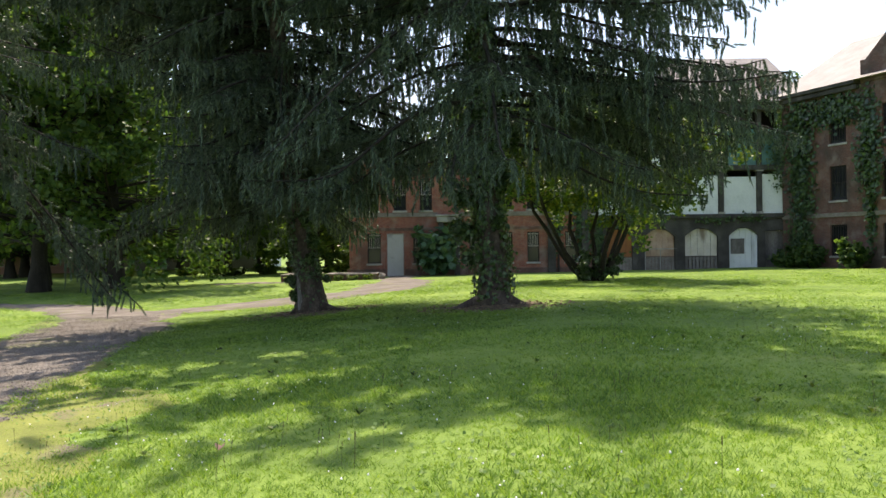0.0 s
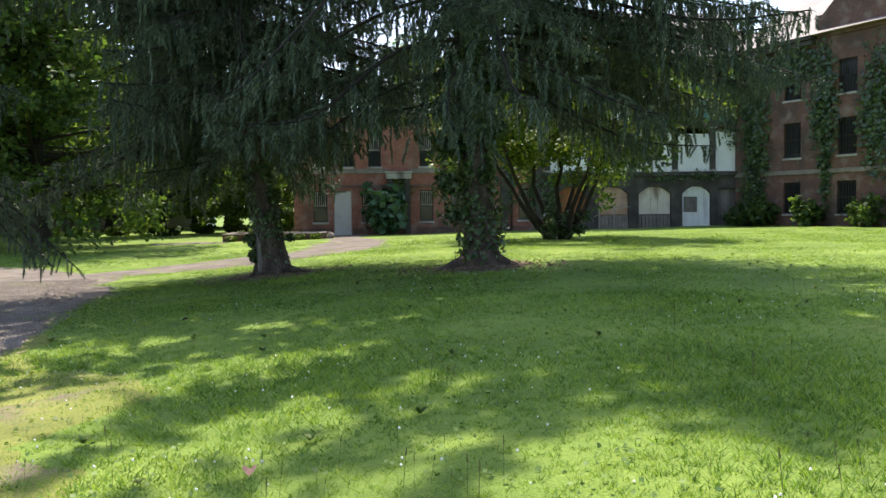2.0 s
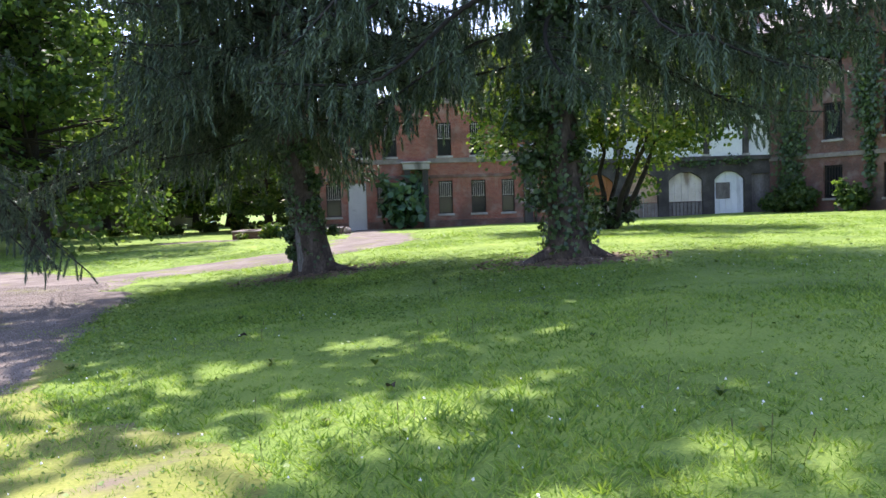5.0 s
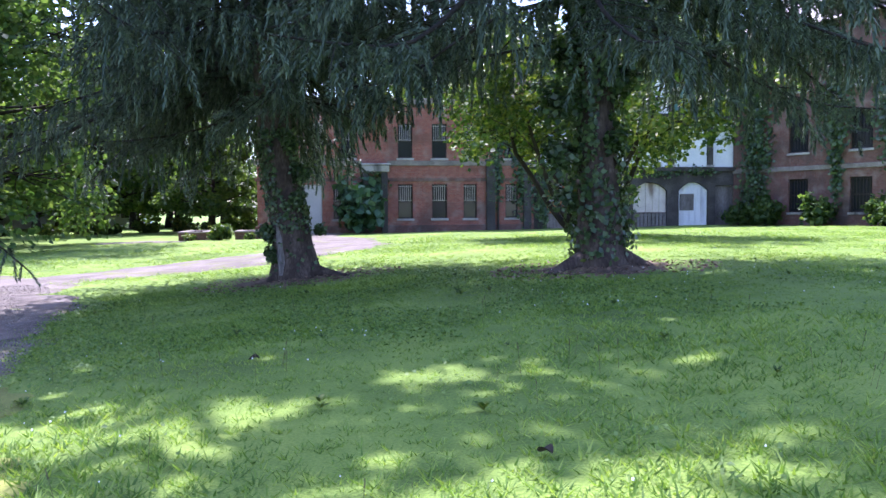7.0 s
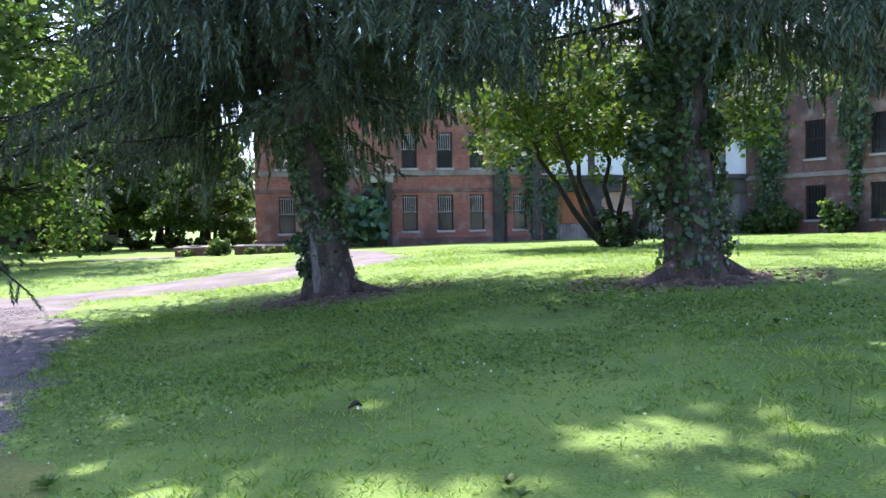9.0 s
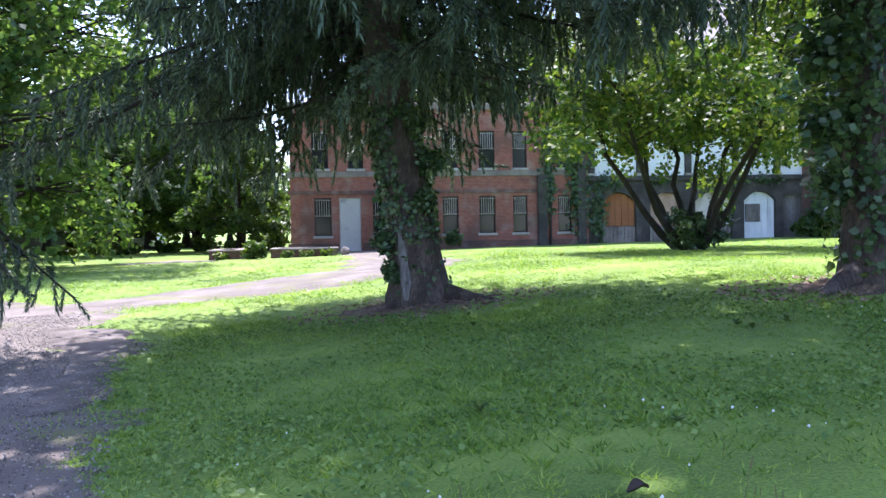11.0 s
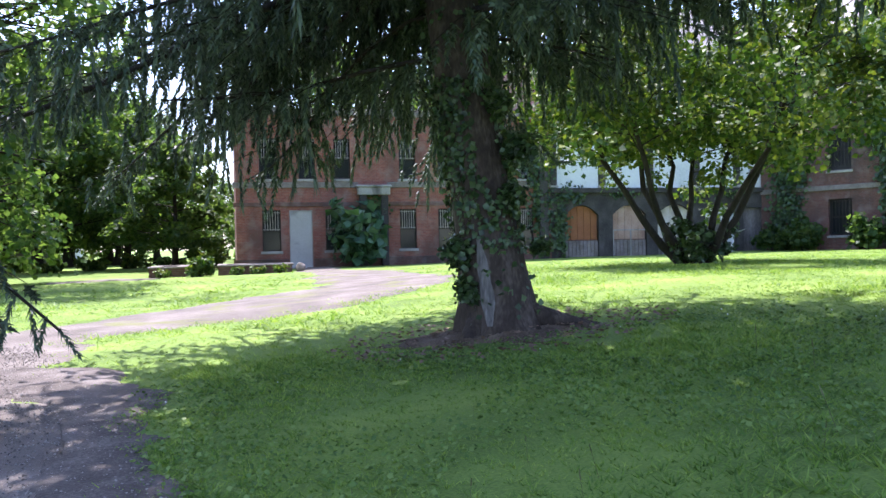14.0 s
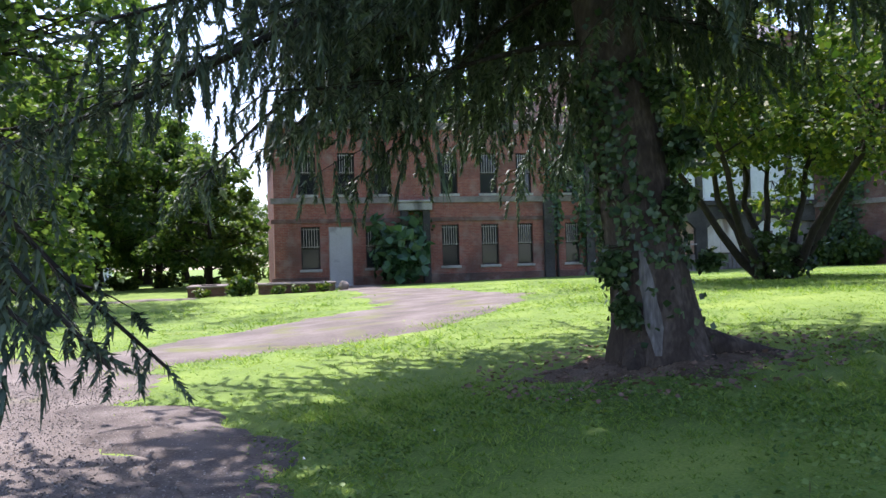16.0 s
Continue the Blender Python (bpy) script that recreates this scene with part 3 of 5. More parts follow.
def ivy_on_trunk(root, core, r0, height, z0, z1, count, seed, size=0.12, spray=0.10, clumps=()):
    rng = np.random.default_rng(seed)
    h = z0 + (z1 - z0) * rng.random(count) ** 0.8
    th = rng.random(count) * 2 * math.pi
    keep = (np.sin(3 * th + 1.3 * h) + np.sin(1.7 * h - th) > -1.15)
    h, th = h[keep], th[keep]
    n = len(h)
    c = np.array([core(k) for k in h])
    r = r0 * (1 - 0.93 * h / height) * (1 + 0.5 * np.exp(-h / 0.42)) + 0.02 + spray * rng.random(n) ** 2 * (1 + 0.7 * np.exp(-((h - 1.0) / 0.5) ** 2))
    d = np.stack([np.cos(th), np.sin(th), np.zeros(n)], 1)
    p = c + d * r[:, None]
    m = frames_from(p, d * 0.9 + rng.normal(size=(n, 3)) * 0.45, size * rng.uniform(0.6, 1.3, n), rng)
    if clumps:
        cl = np.array(clumps)
        m = np.concatenate([m, leaf_cloud(cl[:, :3], cl[:, 3], int(420 * len(cl)), size * 1.15, rng, 0.15, 1.0)])
    v, f = scatter(*LEAF, m)
    return tagged(mesh_ob("ivy", v, f, M_IVY, root), "ivy leaves climbing the trunk")


def shrub(name, x, y, w, h, label, seed, leaves=900, size=0.16, material=None, category="shrub", group=""):
    """A low bush: several bent stems from one root, leaves in uneven clumps."""
    rng = np.random.default_rng(seed)
    root = thing(name, (x, y, gz(x, y)), label, category, group)
    tubes, cs, rs = [], [], []
    for k in range(9):
        a = k * 2.4 + rng.uniform(-0.3, 0.3)
        rr = w * 0.5 * math.sqrt((k + 0.5) / 9) * 0.8
        tip = (rr * math.cos(a), rr * math.sin(a), h * rng.uniform(0.4, 0.85))
        tubes.append(tube([(0.1 * rr * math.cos(a), 0.1 * rr * math.sin(a), -0.05), (tip[0] * 0.6, tip[1] * 0.6, tip[2] * 0.55), tip], [0.025, 0.018, 0.006], 5))
        cs.append(tip)
        rs.append(min(w, h) * rng.uniform(0.2, 0.34))
        cs.append((tip[0] * 0.8, tip[1] * 0.8, tip[2] * 0.45))
        rs.append(min(w, h) * rng.uniform(0.2, 0.34))
    v, f = join_tubes(tubes)
    mesh_ob("stemwork", v, f, M_BARK2, root)
    v, f = scatter(*LEAF, leaf_cloud(cs, rs, leaves, size, rng, 0.3, 0.9))
    v[:, 2] = np.maximum(v[:, 2], 0.01)
    mesh_ob("foliage", v, f, material or M_LEAF2, root)
    return root


T1, core1 = spruce("spruce_tree", -3.66, 22.0, 19.5, 0.36, (-0.143, 0.05), 3.2, 6.5, "tall dark spruce leaning sideways, ivy round its trunk", 11, azimuth_bias=lambda a: 0.92 - 0.16 * math.cos(a) - 0.42 * max(0.0, math.cos(a - 2.9)) ** 2, limbs=36, upper_bias=lambda a: 1.04 + 0.38 * max(0.0, math.cos(a - 2.9)) - 0.36 * max(0.0, math.cos(a - 4.1)), clear=2.9, upper_limbs=60, back=18,
                   extra=((3.95, math.pi - 0.08, 6.1, 0.74, 1.4), (3.0, math.pi - 0.25, 3.2, 0.5, 1.9), (4.3, -2.2, 3.6, 0.60, 2.4), (5.2, 0.3, 5.0, 0.4, 3.5),
                          (8.1, math.pi - 0.2, 5.2, 0.35, 5.2), (8.7, math.pi + 0.65, 5.0, 0.3, 5.5), (9.3, math.pi, 5.2, 0.3, 5.8),
                          (4.2, math.pi + 0.35, 4.4, 0.70, 2.3),
                          (9.8, 2.4, 5.4, 0.2, 7.0), (10.5, 2.8, 5.4, 0.2, 7.0), (10.2, 2.0, 5.2, 0.2, 7.0), (11.0, math.pi, 5.4, 0.2, 8.0), (7.8, 2.85, 5.0, 0.25, 5.5), (9.0, 2.7, 5.0, 0.22, 6.5), (11.6, 2.7, 5.0, 0.2, 8.0), (12.4, 3.0, 4.8, 0.2, 9.0), (13.2, 2.5, 4.6, 0.2, 9.0),
                          (5.4, -1.76, 5.6, 0.62, 2.0), (5.9, -1.92, 5.4, 0.60, 2.3), (5.1, -1.60, 4.8, 0.62, 2.1), (6.3, -1.70, 5.8, 0.55, 3.0), (6.9, -1.85, 5.6, 0.5, 3.8), (6.2, -2.1, 5.0, 0.4, 3.8),
                          (6.6, math.pi + 0.05, 5.6, 0.12, 6.2), (7.2, 2.95, 5.6, 0.12, 6.6), (7.8, math.pi + 0.2, 5.6, 0.12, 7.0), (8.4, 3.0, 5.6, 0.1, 7.4), (9.6, math.pi - 0.05, 5.6, 0.1, 8.0), (10.2, 2.9, 5.6, 0.1, 8.4), (8.8, math.pi + 0.35, 5.4, 0.1, 7.6),
                          (5.4, 0.1, 4.6, 0.5, 3.0), (5.9, -0.15, 4.8, 0.5, 3.1), (5.6, 0.45, 4.8, 0.5, 2.9), (6.3, 0.3, 5.2, 0.48, 3.2), (5.8, 0.75, 5.0, 0.5, 2.9), (5.2, -0.35, 4.2, 0.5, 3.0),
                          (4.6, 0.75, 3.6, 0.65, 2.0), (5.0, 1.0, 4.2, 0.62, 2.1), (4.3, 0.5, 3.2, 0.6, 2.1), (5.4, 0.6, 4.2, 0.6, 2.4), (5.8, 0.9, 4.6, 0.55, 2.7), (5.2, 0.2, 3.8, 0.55, 2.5),
                          (7.0, 2.2, 6.0, 0.2, 5.5), (7.6, 2.45, 6.0, 0.2, 5.8), (8.2, 2.0, 6.0, 0.2, 6.0), (8.6, 2.3, 6.2, 0.2, 6.4), (9.3, 2.15, 6.0, 0.2, 6.8), (6.6, 2.35, 5.8, 0.22, 5.2), (8.0, 2.6, 5.8, 0.2, 6.0), (7.3, 1.9, 5.6, 0.2, 5.6), (9.0, 2.5, 6.2, 0.2, 6.6), (8.4, 2.8, 5.8, 0.2, 6.2),
                          (4.6, 2.3, 3.8, 0.65, 1.7), (4.0, 2.35, 4.4, 0.7, 1.4), (5.0, 1.9, 4.4, 0.7, 1.6), (4.4, 1.5, 4.6, 0.68, 1.6), (5.6, 2.3, 4.8, 0.65, 2.2), (4.8, 1.2, 4.6, 0.66, 1.7), (4.3, 2.1, 3.6, 0.7, 1.5), (5.3, 1.75, 3.8, 0.66, 2.0),
                          (4.9, 2.0, 5.0, 0.6, 1.8), (5.2, 1.7, 5.0, 0.62, 1.9),
                          (6.8, 0.6, 4.6, 0.35, 5.0), (7.6, -0.1, 5.0, 0.35, 5.2), (8.6, -0.3, 5.0, 0.35, 5.5), (9.4, 0.2, 5.0, 0.35, 5.8), (7.0, -0.8, 5.0, 0.4, 5.0),
                          (6.2, 0.2, 4.6, 0.4, 4.4), (7.2, -0.4, 4.6, 0.4, 4.8), (8.2, 0.4, 4.8, 0.35, 5.2)))
ivy_on_trunk(T1, core1, 0.36, 19.5, 0.9, 2.8, 2700, 21, size=0.07, spray=0.03, clumps=((-0.50, -0.10, 0.90, 0.24), (-0.46, -0.2, 0.50, 0.17), (0.02, -0.34, 1.5, 0.20), (0.08, -0.32, 2.0, 0.22), (-0.1, -0.34, 2.5, 0.18), (0.42, -0.1, 0.95, 0.13)))
ivy_on_trunk(T1, core1, 0.36, 19.5, 0.1, 4.6, 700, 25, size=0.07, spray=0.05)


def bark_scar(root, core, r0, az, seed):
    """A pale strip where the bark has come away near the foot."""
    rng = np.random.default_rng(seed)
    v, f = [], []
    rows, cols = 9, 6
    for j in range(rows):
        hgt = 0.12 + 0.95 * j / (rows - 1)
        c = core(hgt)
        wide = 0.24 * math.sin(math.pi * (0.12 + 0.8 * j / (rows - 1))) * rng.uniform(0.75, 1.2)
        for k in range(cols):
            th = az + wide * (k / (cols - 1) - 0.5) * 1.6
            r = r0 * (1 - 0.93 * hgt / 19.5) * (1 + 0.46 * math.exp(-hgt / 0.42) * (0.7 + 0.5 * math.cos(5 * th + 11) ** 2) + 0.05 * math.sin(3 * th + hgt)) + 0.016
            v.append((c[0] + r * math.cos(th), c[1] + r * math.sin(th), hgt))
    for j in range(rows - 1):
        for k in range(cols - 1):
            f.append((j * cols + k, j * cols + k + 1, (j + 1) * cols + k + 1, (j + 1) * cols + k))
    tagged(mesh_ob("bare_wood", v, f, M_SCAR, root, smooth=True), "pale strip of bare wood")


bark_scar(T1, core1, 0.36, math.radians(-122), 3)
T2, core2 = spruce("spruce_tree", 1.17, 18.95, 26.0, 0.335, (-0.05, 0.02), 3.6, 7.6, "tall weeping spruce with a thickly ivied upright trunk", 12, upper_bias=lambda a: 1.0 - 0.50 * max(0.0, math.cos(a + 1.0)) + 0.42 * max(0.0, math.cos(a - 3.4)), azimuth_bias=lambda a: 1.0 - 0.40 * max(0.0, math.sin(a)) - 0.38 * max(0.0, -math.cos(a)) ** 2, limbs=36, upper_limbs=92, back=0, extra=((9.8, 3.0, 4.6, 0.25, 7.5), (10.6, 3.5, 4.8, 0.25, 8.0), (11.2, 4.0, 4.8, 0.2, 8.5), (11.8, 3.2, 4.6, 0.2, 9.0), (12.6, 3.7, 4.6, 0.2, 9.5), (13.2, 4.2, 4.2, 0.2, 10.0), (13.8, 3.0, 4.4, 0.2, 10.0), (10.2, 4.4, 4.4, 0.25, 8.0), (12.2, 4.5, 4.0, 0.2, 9.5), (14.5, 3.5, 4.2, 0.2, 11.0),
                   (7.2, 2.9, 5.5, 0.4, 5.0), (8.0, 3.3, 5.5, 0.4, 5.3), (8.8, 2.6, 5.5, 0.4, 5.6), (9.6, 3.1, 5.6, 0.35, 6.0), (7.6, 3.7, 5.2, 0.4, 5.0), (8.6, 0.5, 6.8, 0.35, 5.2), (9.4, -0.2, 7.0, 0.35, 5.6), (10.2, 0.3, 6.8, 0.3, 6.2), (9.0, -0.7, 6.6, 0.35, 5.6), (10.6, -0.1, 6.8, 0.3, 6.5),
                   (5.2, 0.5, 6.6, 0.5, 3.2), (5.8, -0.35, 6.8, 0.48, 3.4), (6.4, 0.6, 6.4, 0.45, 3.8), (6.2, -0.1, 7.2, 0.45, 3.6), (4.8, 0.15, 6.2, 0.5, 2.9),
                   (4.6, 0.35, 6.8, 0.45), (5.6, 0.05, 7.4, 0.40), (4.4, 0.7, 4.6, 0.55), (6.6, 0.2, 7.2, 0.42), (5.0, -0.15, 6.6, 0.5), (7.6, -0.2, 7.2, 0.38), (6.0, 0.4, 6.6, 0.45), (7.0, -0.6, 6.4, 0.4), (8.4, 0.1, 7.2, 0.36), (8.2, -1.1, 6.6, 0.36)))
ivy_on_trunk(T2, core2, 0.335, 26.0, 0.15, 7.5, 7000, 22, size=0.095, spray=0.14, clumps=((-0.62, -0.10, 1.15, 0.34), (-0.72, -0.10, 1.8, 0.46), (-0.75, -0.15, 2.6, 0.52), (-0.65, -0.2, 3.4, 0.50), (-0.55, -0.2, 4.3, 0.46), (0.30, -0.25, 3.0, 0.38), (0.32, -0.2, 4.0, 0.42), (0.22, -0.2, 5.2, 0.42), (-0.5, -0.2, 5.3, 0.45), (0.1, -0.3, 2.0, 0.30)))
spruce("spruce_tree", -15.2, 20.4, 24.0, 0.38, (0.02, 0.0), 4.6, 7.2, "dark spruce beside the gravel drive with branches hanging low", 13, azimuth_bias=lambda a: 0.82 - 0.18 * math.cos(a), limbs=9, clear=3.4, upper_limbs=15, extra=((7.1, -0.02, 6.6, 1.30, 0.7), (6.7, 0.05, 6.3, 1.28, 0.9), (7.3, -0.07, 6.9, 1.32, 0.55), (6.9, 0.0, 7.1, 1.25, 0.5), (7.0, -0.12, 6.8, 0.7, 2.9), (9.0, 0.0, 6.8, 0.3, 5.0), (9.6, -0.25, 6.6, 0.3, 5.0), (9.4, 0.3, 6.8, 0.3, 5.0), (8.3, 0.0, 6.3, 0.55), (8.0, -0.3, 6.4, 0.6)))

# the many-stemmed tree on the open lawn
broadleaf("multi_stem_tree", 6.35, 34.6, 8.2, 4.6, 0.125, "low spreading tree with many stems on the sunny lawn", 31, stems=8, bare=0.50, leaves=34000, size=0.17, material=M_LEAF, clumps=88, spread=0.48)
shrub("shrub", 6.35, 34.3, 2.7, 1.2, "leafy suckers round the foot of the many-stemmed tree", 32, 1700, 0.16, M_IVY)

# big trees beyond the drive and the wood behind
B1 = broadleaf("broadleaf_tree", -25.5, 51.5, 22.0, 9.0, 0.48, "large leafy tree with a dark trunk on the lawn", 41, leaves=13000, size=0.40, material=M_LEAF2, bare=0.15, clumps=80)
B2 = broadleaf("broadleaf_tree", -25.0, 62.0, 21.0, 8.5, 0.46, "large deep green tree standing at the lawn edge", 42, leaves=13000, size=0.40, material=M_LEAF2, bare=0.19, clumps=80)
broadleaf("broadleaf_tree", -18.2, 45.0, 22.5, 9.0, 0.42, "bright leafy tree overhanging the drive", 43, leaves=23000, size=0.28, material=M_LEAF2, bare=0.17, clumps=80)
tagged(copy_thing(B2, pose(-21.5, 43.0, gz(-21.5, 43.0), 0, 0, 140)), "large leafy tree beside the drive")
broadleaf("broadleaf_tree", -9.5, 61.0, 8.6, 3.6, 0.2, "sunlit leafy tree beyond the corner of the building", 44, leaves=9000, size=0.26, material=M_LEAF2, bare=0.12, clumps=34)
broadleaf("broadleaf_tree", -17.5, 66.0, 15.5, 6.2, 0.32, "broad sunlit tree at the end of the lawn", 45, leaves=15000, size=0.32, material=M_LEAF2, bare=0.17, clumps=60)
broadleaf("broadleaf_tree", -12.8, 69.0, 12.5, 4.8, 0.26, "sunlit tree with a rounded crown near the building", 46, leaves=12000, size=0.30, material=M_LEAF2, bare=0.15, clumps=48)
rng0 = random.Random(5)
for i in range(26):
    src = (B1, B2)[i % 2]
    bx = -64 + 2.35 * i + rng0.uniform(-1, 1)
    by = 80 + rng0.uniform(-8, 10) + (8 if i % 3 == 0 else 0)
    tagged(copy_thing(src, pose(bx, by, gz(bx, by), 0, 0, rng0.uniform(0, 360)) @ Matrix.Diagonal((*[rng0.uniform(0.75, 1.0) * (0.5 if bx > -11 else 0.75 if bx > -24 else 0.9 if bx > -32 else 1.0)] * 3, 1))), "leafy tree in the wood behind the lawn", group="wood behind the lawn")
for i in range(9):
    bx, by = 4 + 6 * i, 92 + rng0.uniform(-6, 6)
    tagged(copy_thing((B1, B2)[i % 2], pose(bx, by, gz(bx, by), 0, 0, rng0.uniform(0, 360))), "leafy tree standing behind the building", group="wood behind the building")
# ---- the old brick building ----
FY = 53.5


def barred_window(parent, cx, z0, w, h, y, bars=True, name="window"):
    """Sash window set back in its opening: frame, panes, bars, sill."""
    win = new(name)
    win.parent = parent
    win.location = (cx, y, z0)
    f = 0.07
    part("window_frame", boxes([(-w / 2, -w / 2 + f, 0.12, 0.20, 0, h), (w / 2 - f, w / 2, 0.12, 0.20, 0, h), (-w / 2 + f, w / 2 - f, 0.12, 0.20, h - f, h), (-w / 2 + f, w / 2 - f, 0.12, 0.20, 0, f), (-w / 2 + f, w / 2 - f, 0.11, 0.19, h * 0.5 - 0.03, h * 0.5 + 0.03)]), M_DARKIRON, win)
    part("pane", boxes([(-w / 2 + f, w / 2 - f, 0.15, 0.16, f, h * 0.5 - 0.03)]), glass, win)
    part("pane", boxes([(-w / 2 + f, w / 2 - f, 0.15, 0.16, h * 0.5 + 0.03, h - f)]), glass, win)
    n = 6
    rows = [(-w / 2 + f + (w - 2 * f) * (i + 0.5) / n - 0.014, -w / 2 + f + (w - 2 * f) * (i + 0.5) / n + 0.014, 0.06, 0.09, h * (0.5 if bars else 0.1), h - 0.05) for i in range(n)]
    rows += [(-w / 2 + 0.02, w / 2 - 0.02, 0.055, 0.095, h * k, h * k + 0.03) for k in (0.52, 0.93)]
    part("grille", boxes(rows), M_IRON if bars else M_DARKIRON, win, "iron window bars")
    part("sill", boxes([(-w / 2 - 0.08, w / 2 + 0.08, -0.06, 0.20, -0.13, -0.003)], 0.012), M_STONE, win)
    return win


hall = thing("brick_building", (0, FY, 0), "two-storey abandoned red brick building with barred windows", "building")
lows = [(-5.05, -4.18), (-2.05, -1.22), (1.62, 2.46), (3.58, 4.45), (5.42, 6.2), (7.9, 8.66)]
ups_ = [(-5.15, -4.30), (-3.3, -2.5), (-1.6, -0.8), (1.62, 2.46), (3.58, 4.45), (5.42, 6.2), (7.85, 8.62)]
holes = [(a, b, 0.60, 2.56) for a, b in lows] + [(-3.78, -2.68, -0.6, 2.54)] + [(a, b, 4.05, 6.0) for a, b in ups_]
part("wall", wall_bm(-6.25, 9.6, -0.9, 7.1, 0, 0.4, holes), M_BRICK, hall)
part("wall", boxes([(-6.25, -5.95, 0.401, 11.0, -0.9, 7.1)]), M_BRICK, hall)
part("wall", boxes([(-6.25, 9.6, 11.0, 11.4, -0.9, 7.1)]), M_BRICK, hall)
# floor and inner wall coloured near black, room shade painted in
part("floor_slab", boxes([(-5.94, 9.6, 0.41, 10.99, 3.2, 3.4)]), M_UNLIT, hall)
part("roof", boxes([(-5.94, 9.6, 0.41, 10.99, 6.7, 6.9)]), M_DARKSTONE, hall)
part("inner_wall", boxes([(-5.94, 9.6, 3.0, 3.1, -0.8, 6.69)]), M_UNLIT, hall)
part("parapet_coping", boxes([(-6.45, 9.6, -0.10, 0.5, 7.1, 7.45), (-6.45, -5.9, 0.5, 11.5, 7.1, 7.45)], 0.03), M_COPING, hall)
part("belt_course", boxes([(-6.40, -0.45, -0.06, -0.002, 3.62, 3.90), (1.0, 9.6, -0.06, -0.002, 3.62, 3.90)], 0.015), M_COPING, hall)
part("belt_course", boxes([(-6.38, 9.6, -0.05, -0.002, 2.72, 2.92)], 0.01), M_BRICK2, hall)
part("base_course", boxes([(-6.40, -3.82, -0.05, -0.002, -0.7, 0.22), (-2.64, 9.6, -0.05, -0.002, -0.7, 0.22)], 0.01), M_BRICK2, hall)
for k, (a, b) in enumerate(lows):
    barred_window(hall, (a + b) / 2, 0.60, b - a, 1.96, 0)
for a, b in ups_:
    barred_window(hall, (a + b) / 2, 4.05, b - a, 1.95, 0)
d1 = new("door")
d1.parent = hall
part("door_leaf", boxes([(-3.74, -2.72, 0.05, 0.12, -0.5, 2.50)], 0.01), M_DOOR, d1)
part("door_frame", boxes([(-3.78, -3.74, 0.0, 0.16, -0.5, 2.54), (-2.72, -2.68, 0.0, 0.16, -0.5, 2.54), (-3.74, -2.72, 0.0, 0.16, 2.50, 2.54)]), M_STONE, d1)
part("threshold", boxes([(-3.95, -2.5, -0.35, 0.04, -0.6, -0.20)], 0.02), M_STONE, hall)
part("pilaster", boxes([(-0.40, -0.05, -0.28, -0.002, -0.6, 3.25), (0.65, 1.0, -0.28, -0.002, -0.6, 3.25)], 0.02), M_DARKSTONE, hall, "blackened pilasters of a blocked porch")
part("lintel", boxes([(-0.50, 1.1, -0.36, -0.003, 3.25, 3.62), (-0.58, 1.18, -0.42, -0.003, 3.62, 3.74)], 0.03), M_STONE, hall)
part("pilaster", boxes([(6.75, 7.25, -0.22, -0.002, -0.6, 3.62)], 0.02), M_DARKSTONE, hall)
part("pilaster", boxes([(8.95, 9.4, -0.22, -0.002, -0.6, 7.1)], 0.02), M_DARKSTONE, hall)
part("downpipe", boxes([(7.4, 7.5, -0.14, -0.04, -0.3, 7.0)], 0.02), M_DARKIRON, hall)

# the arcade with boarded arches and white infill panels above
arcade = thing("arcade_building", (-0.4, FY, 0), "three-storey loggia with boarded arches and white infill panels", "building")
arches = [(10.80, 12.70), (13.52, 15.48), (16.14, 18.30), (19.03, 20.95)]
ah = [(a, b, -0.5, 2.66, 0.52) for a, b in arches] + [(21.4, 22.7, -0.5, 2.45)]
part("wall", wall_bm(10.0, 23.2, -0.9, 3.3, 0.0, 0.45, ah), M_DARKSTONE, arcade)
part("belt_course", boxes([(10.0, 23.2, -0.16, 0.5, 3.3, 3.56)], 0.02), M_DARKSTONE, arcade)
# backing and floors behind the arches carry painted shade, not their own colour
part("arch_back", boxes([(10.0, 23.2, 2.6, 2.7, -0.9, 10.8)]), M_UNLIT, arcade)
part("upper_floor", boxes([(10.0, 23.2, 0.46, 2.59, 3.2, 3.4), (10.0, 23.2, 0.46, 2.59, 6.5, 6.7)]), M_UNLIT, arcade)
cols = [10.2, 12.95, 15.75, 18.55, 21.05, 22.95]
for c in cols:
    part("column", boxes([(c - 0.17, c + 0.17, -0.06, 0.30, 3.701, 6.35)], 0.02), M_DARKSTONE, arcade)
    part("column", boxes([(c - 0.15, c + 0.15, -0.06, 0.30, 6.751, 10.3)], 0.02), M_DARKSTONE, arcade)
    part("capital", boxes([(c - 0.25, c + 0.25, -0.10, 0.34, 6.351, 6.42)], 0.01), M_STONE, arcade)
    part("plinth", boxes([(c - 0.22, c + 0.22, -0.10, 0.34, 3.565, 3.70)], 0.01), M_STONE, arcade)
part("belt_course", boxes([(10.0, 23.2, -0.12, 0.45, 6.42, 6.75)], 0.02), M_DARKSTONE, arcade)
part("cornice", boxes([(10.0, 23.2, -0.30, 0.6, 10.3, 10.85)], 0.05), M_DARKSTONE, arcade)
for i, (a, b) in enumerate(zip(cols, cols[1:])):
    part("panel", boxes([(a + 0.19, b - 0.19, 0.10, 0.16, 3.58, (6.0, 5.9, 6.1, 6.0, 6.15)[i])]), M_WHITE, arcade, "white infill board")
    part("panel", boxes([(a + 0.17, b - 0.17, 0.10, 0.16, 6.76, 9.1)]), M_TEAL if i >= 3 else M_WHITE, arcade)
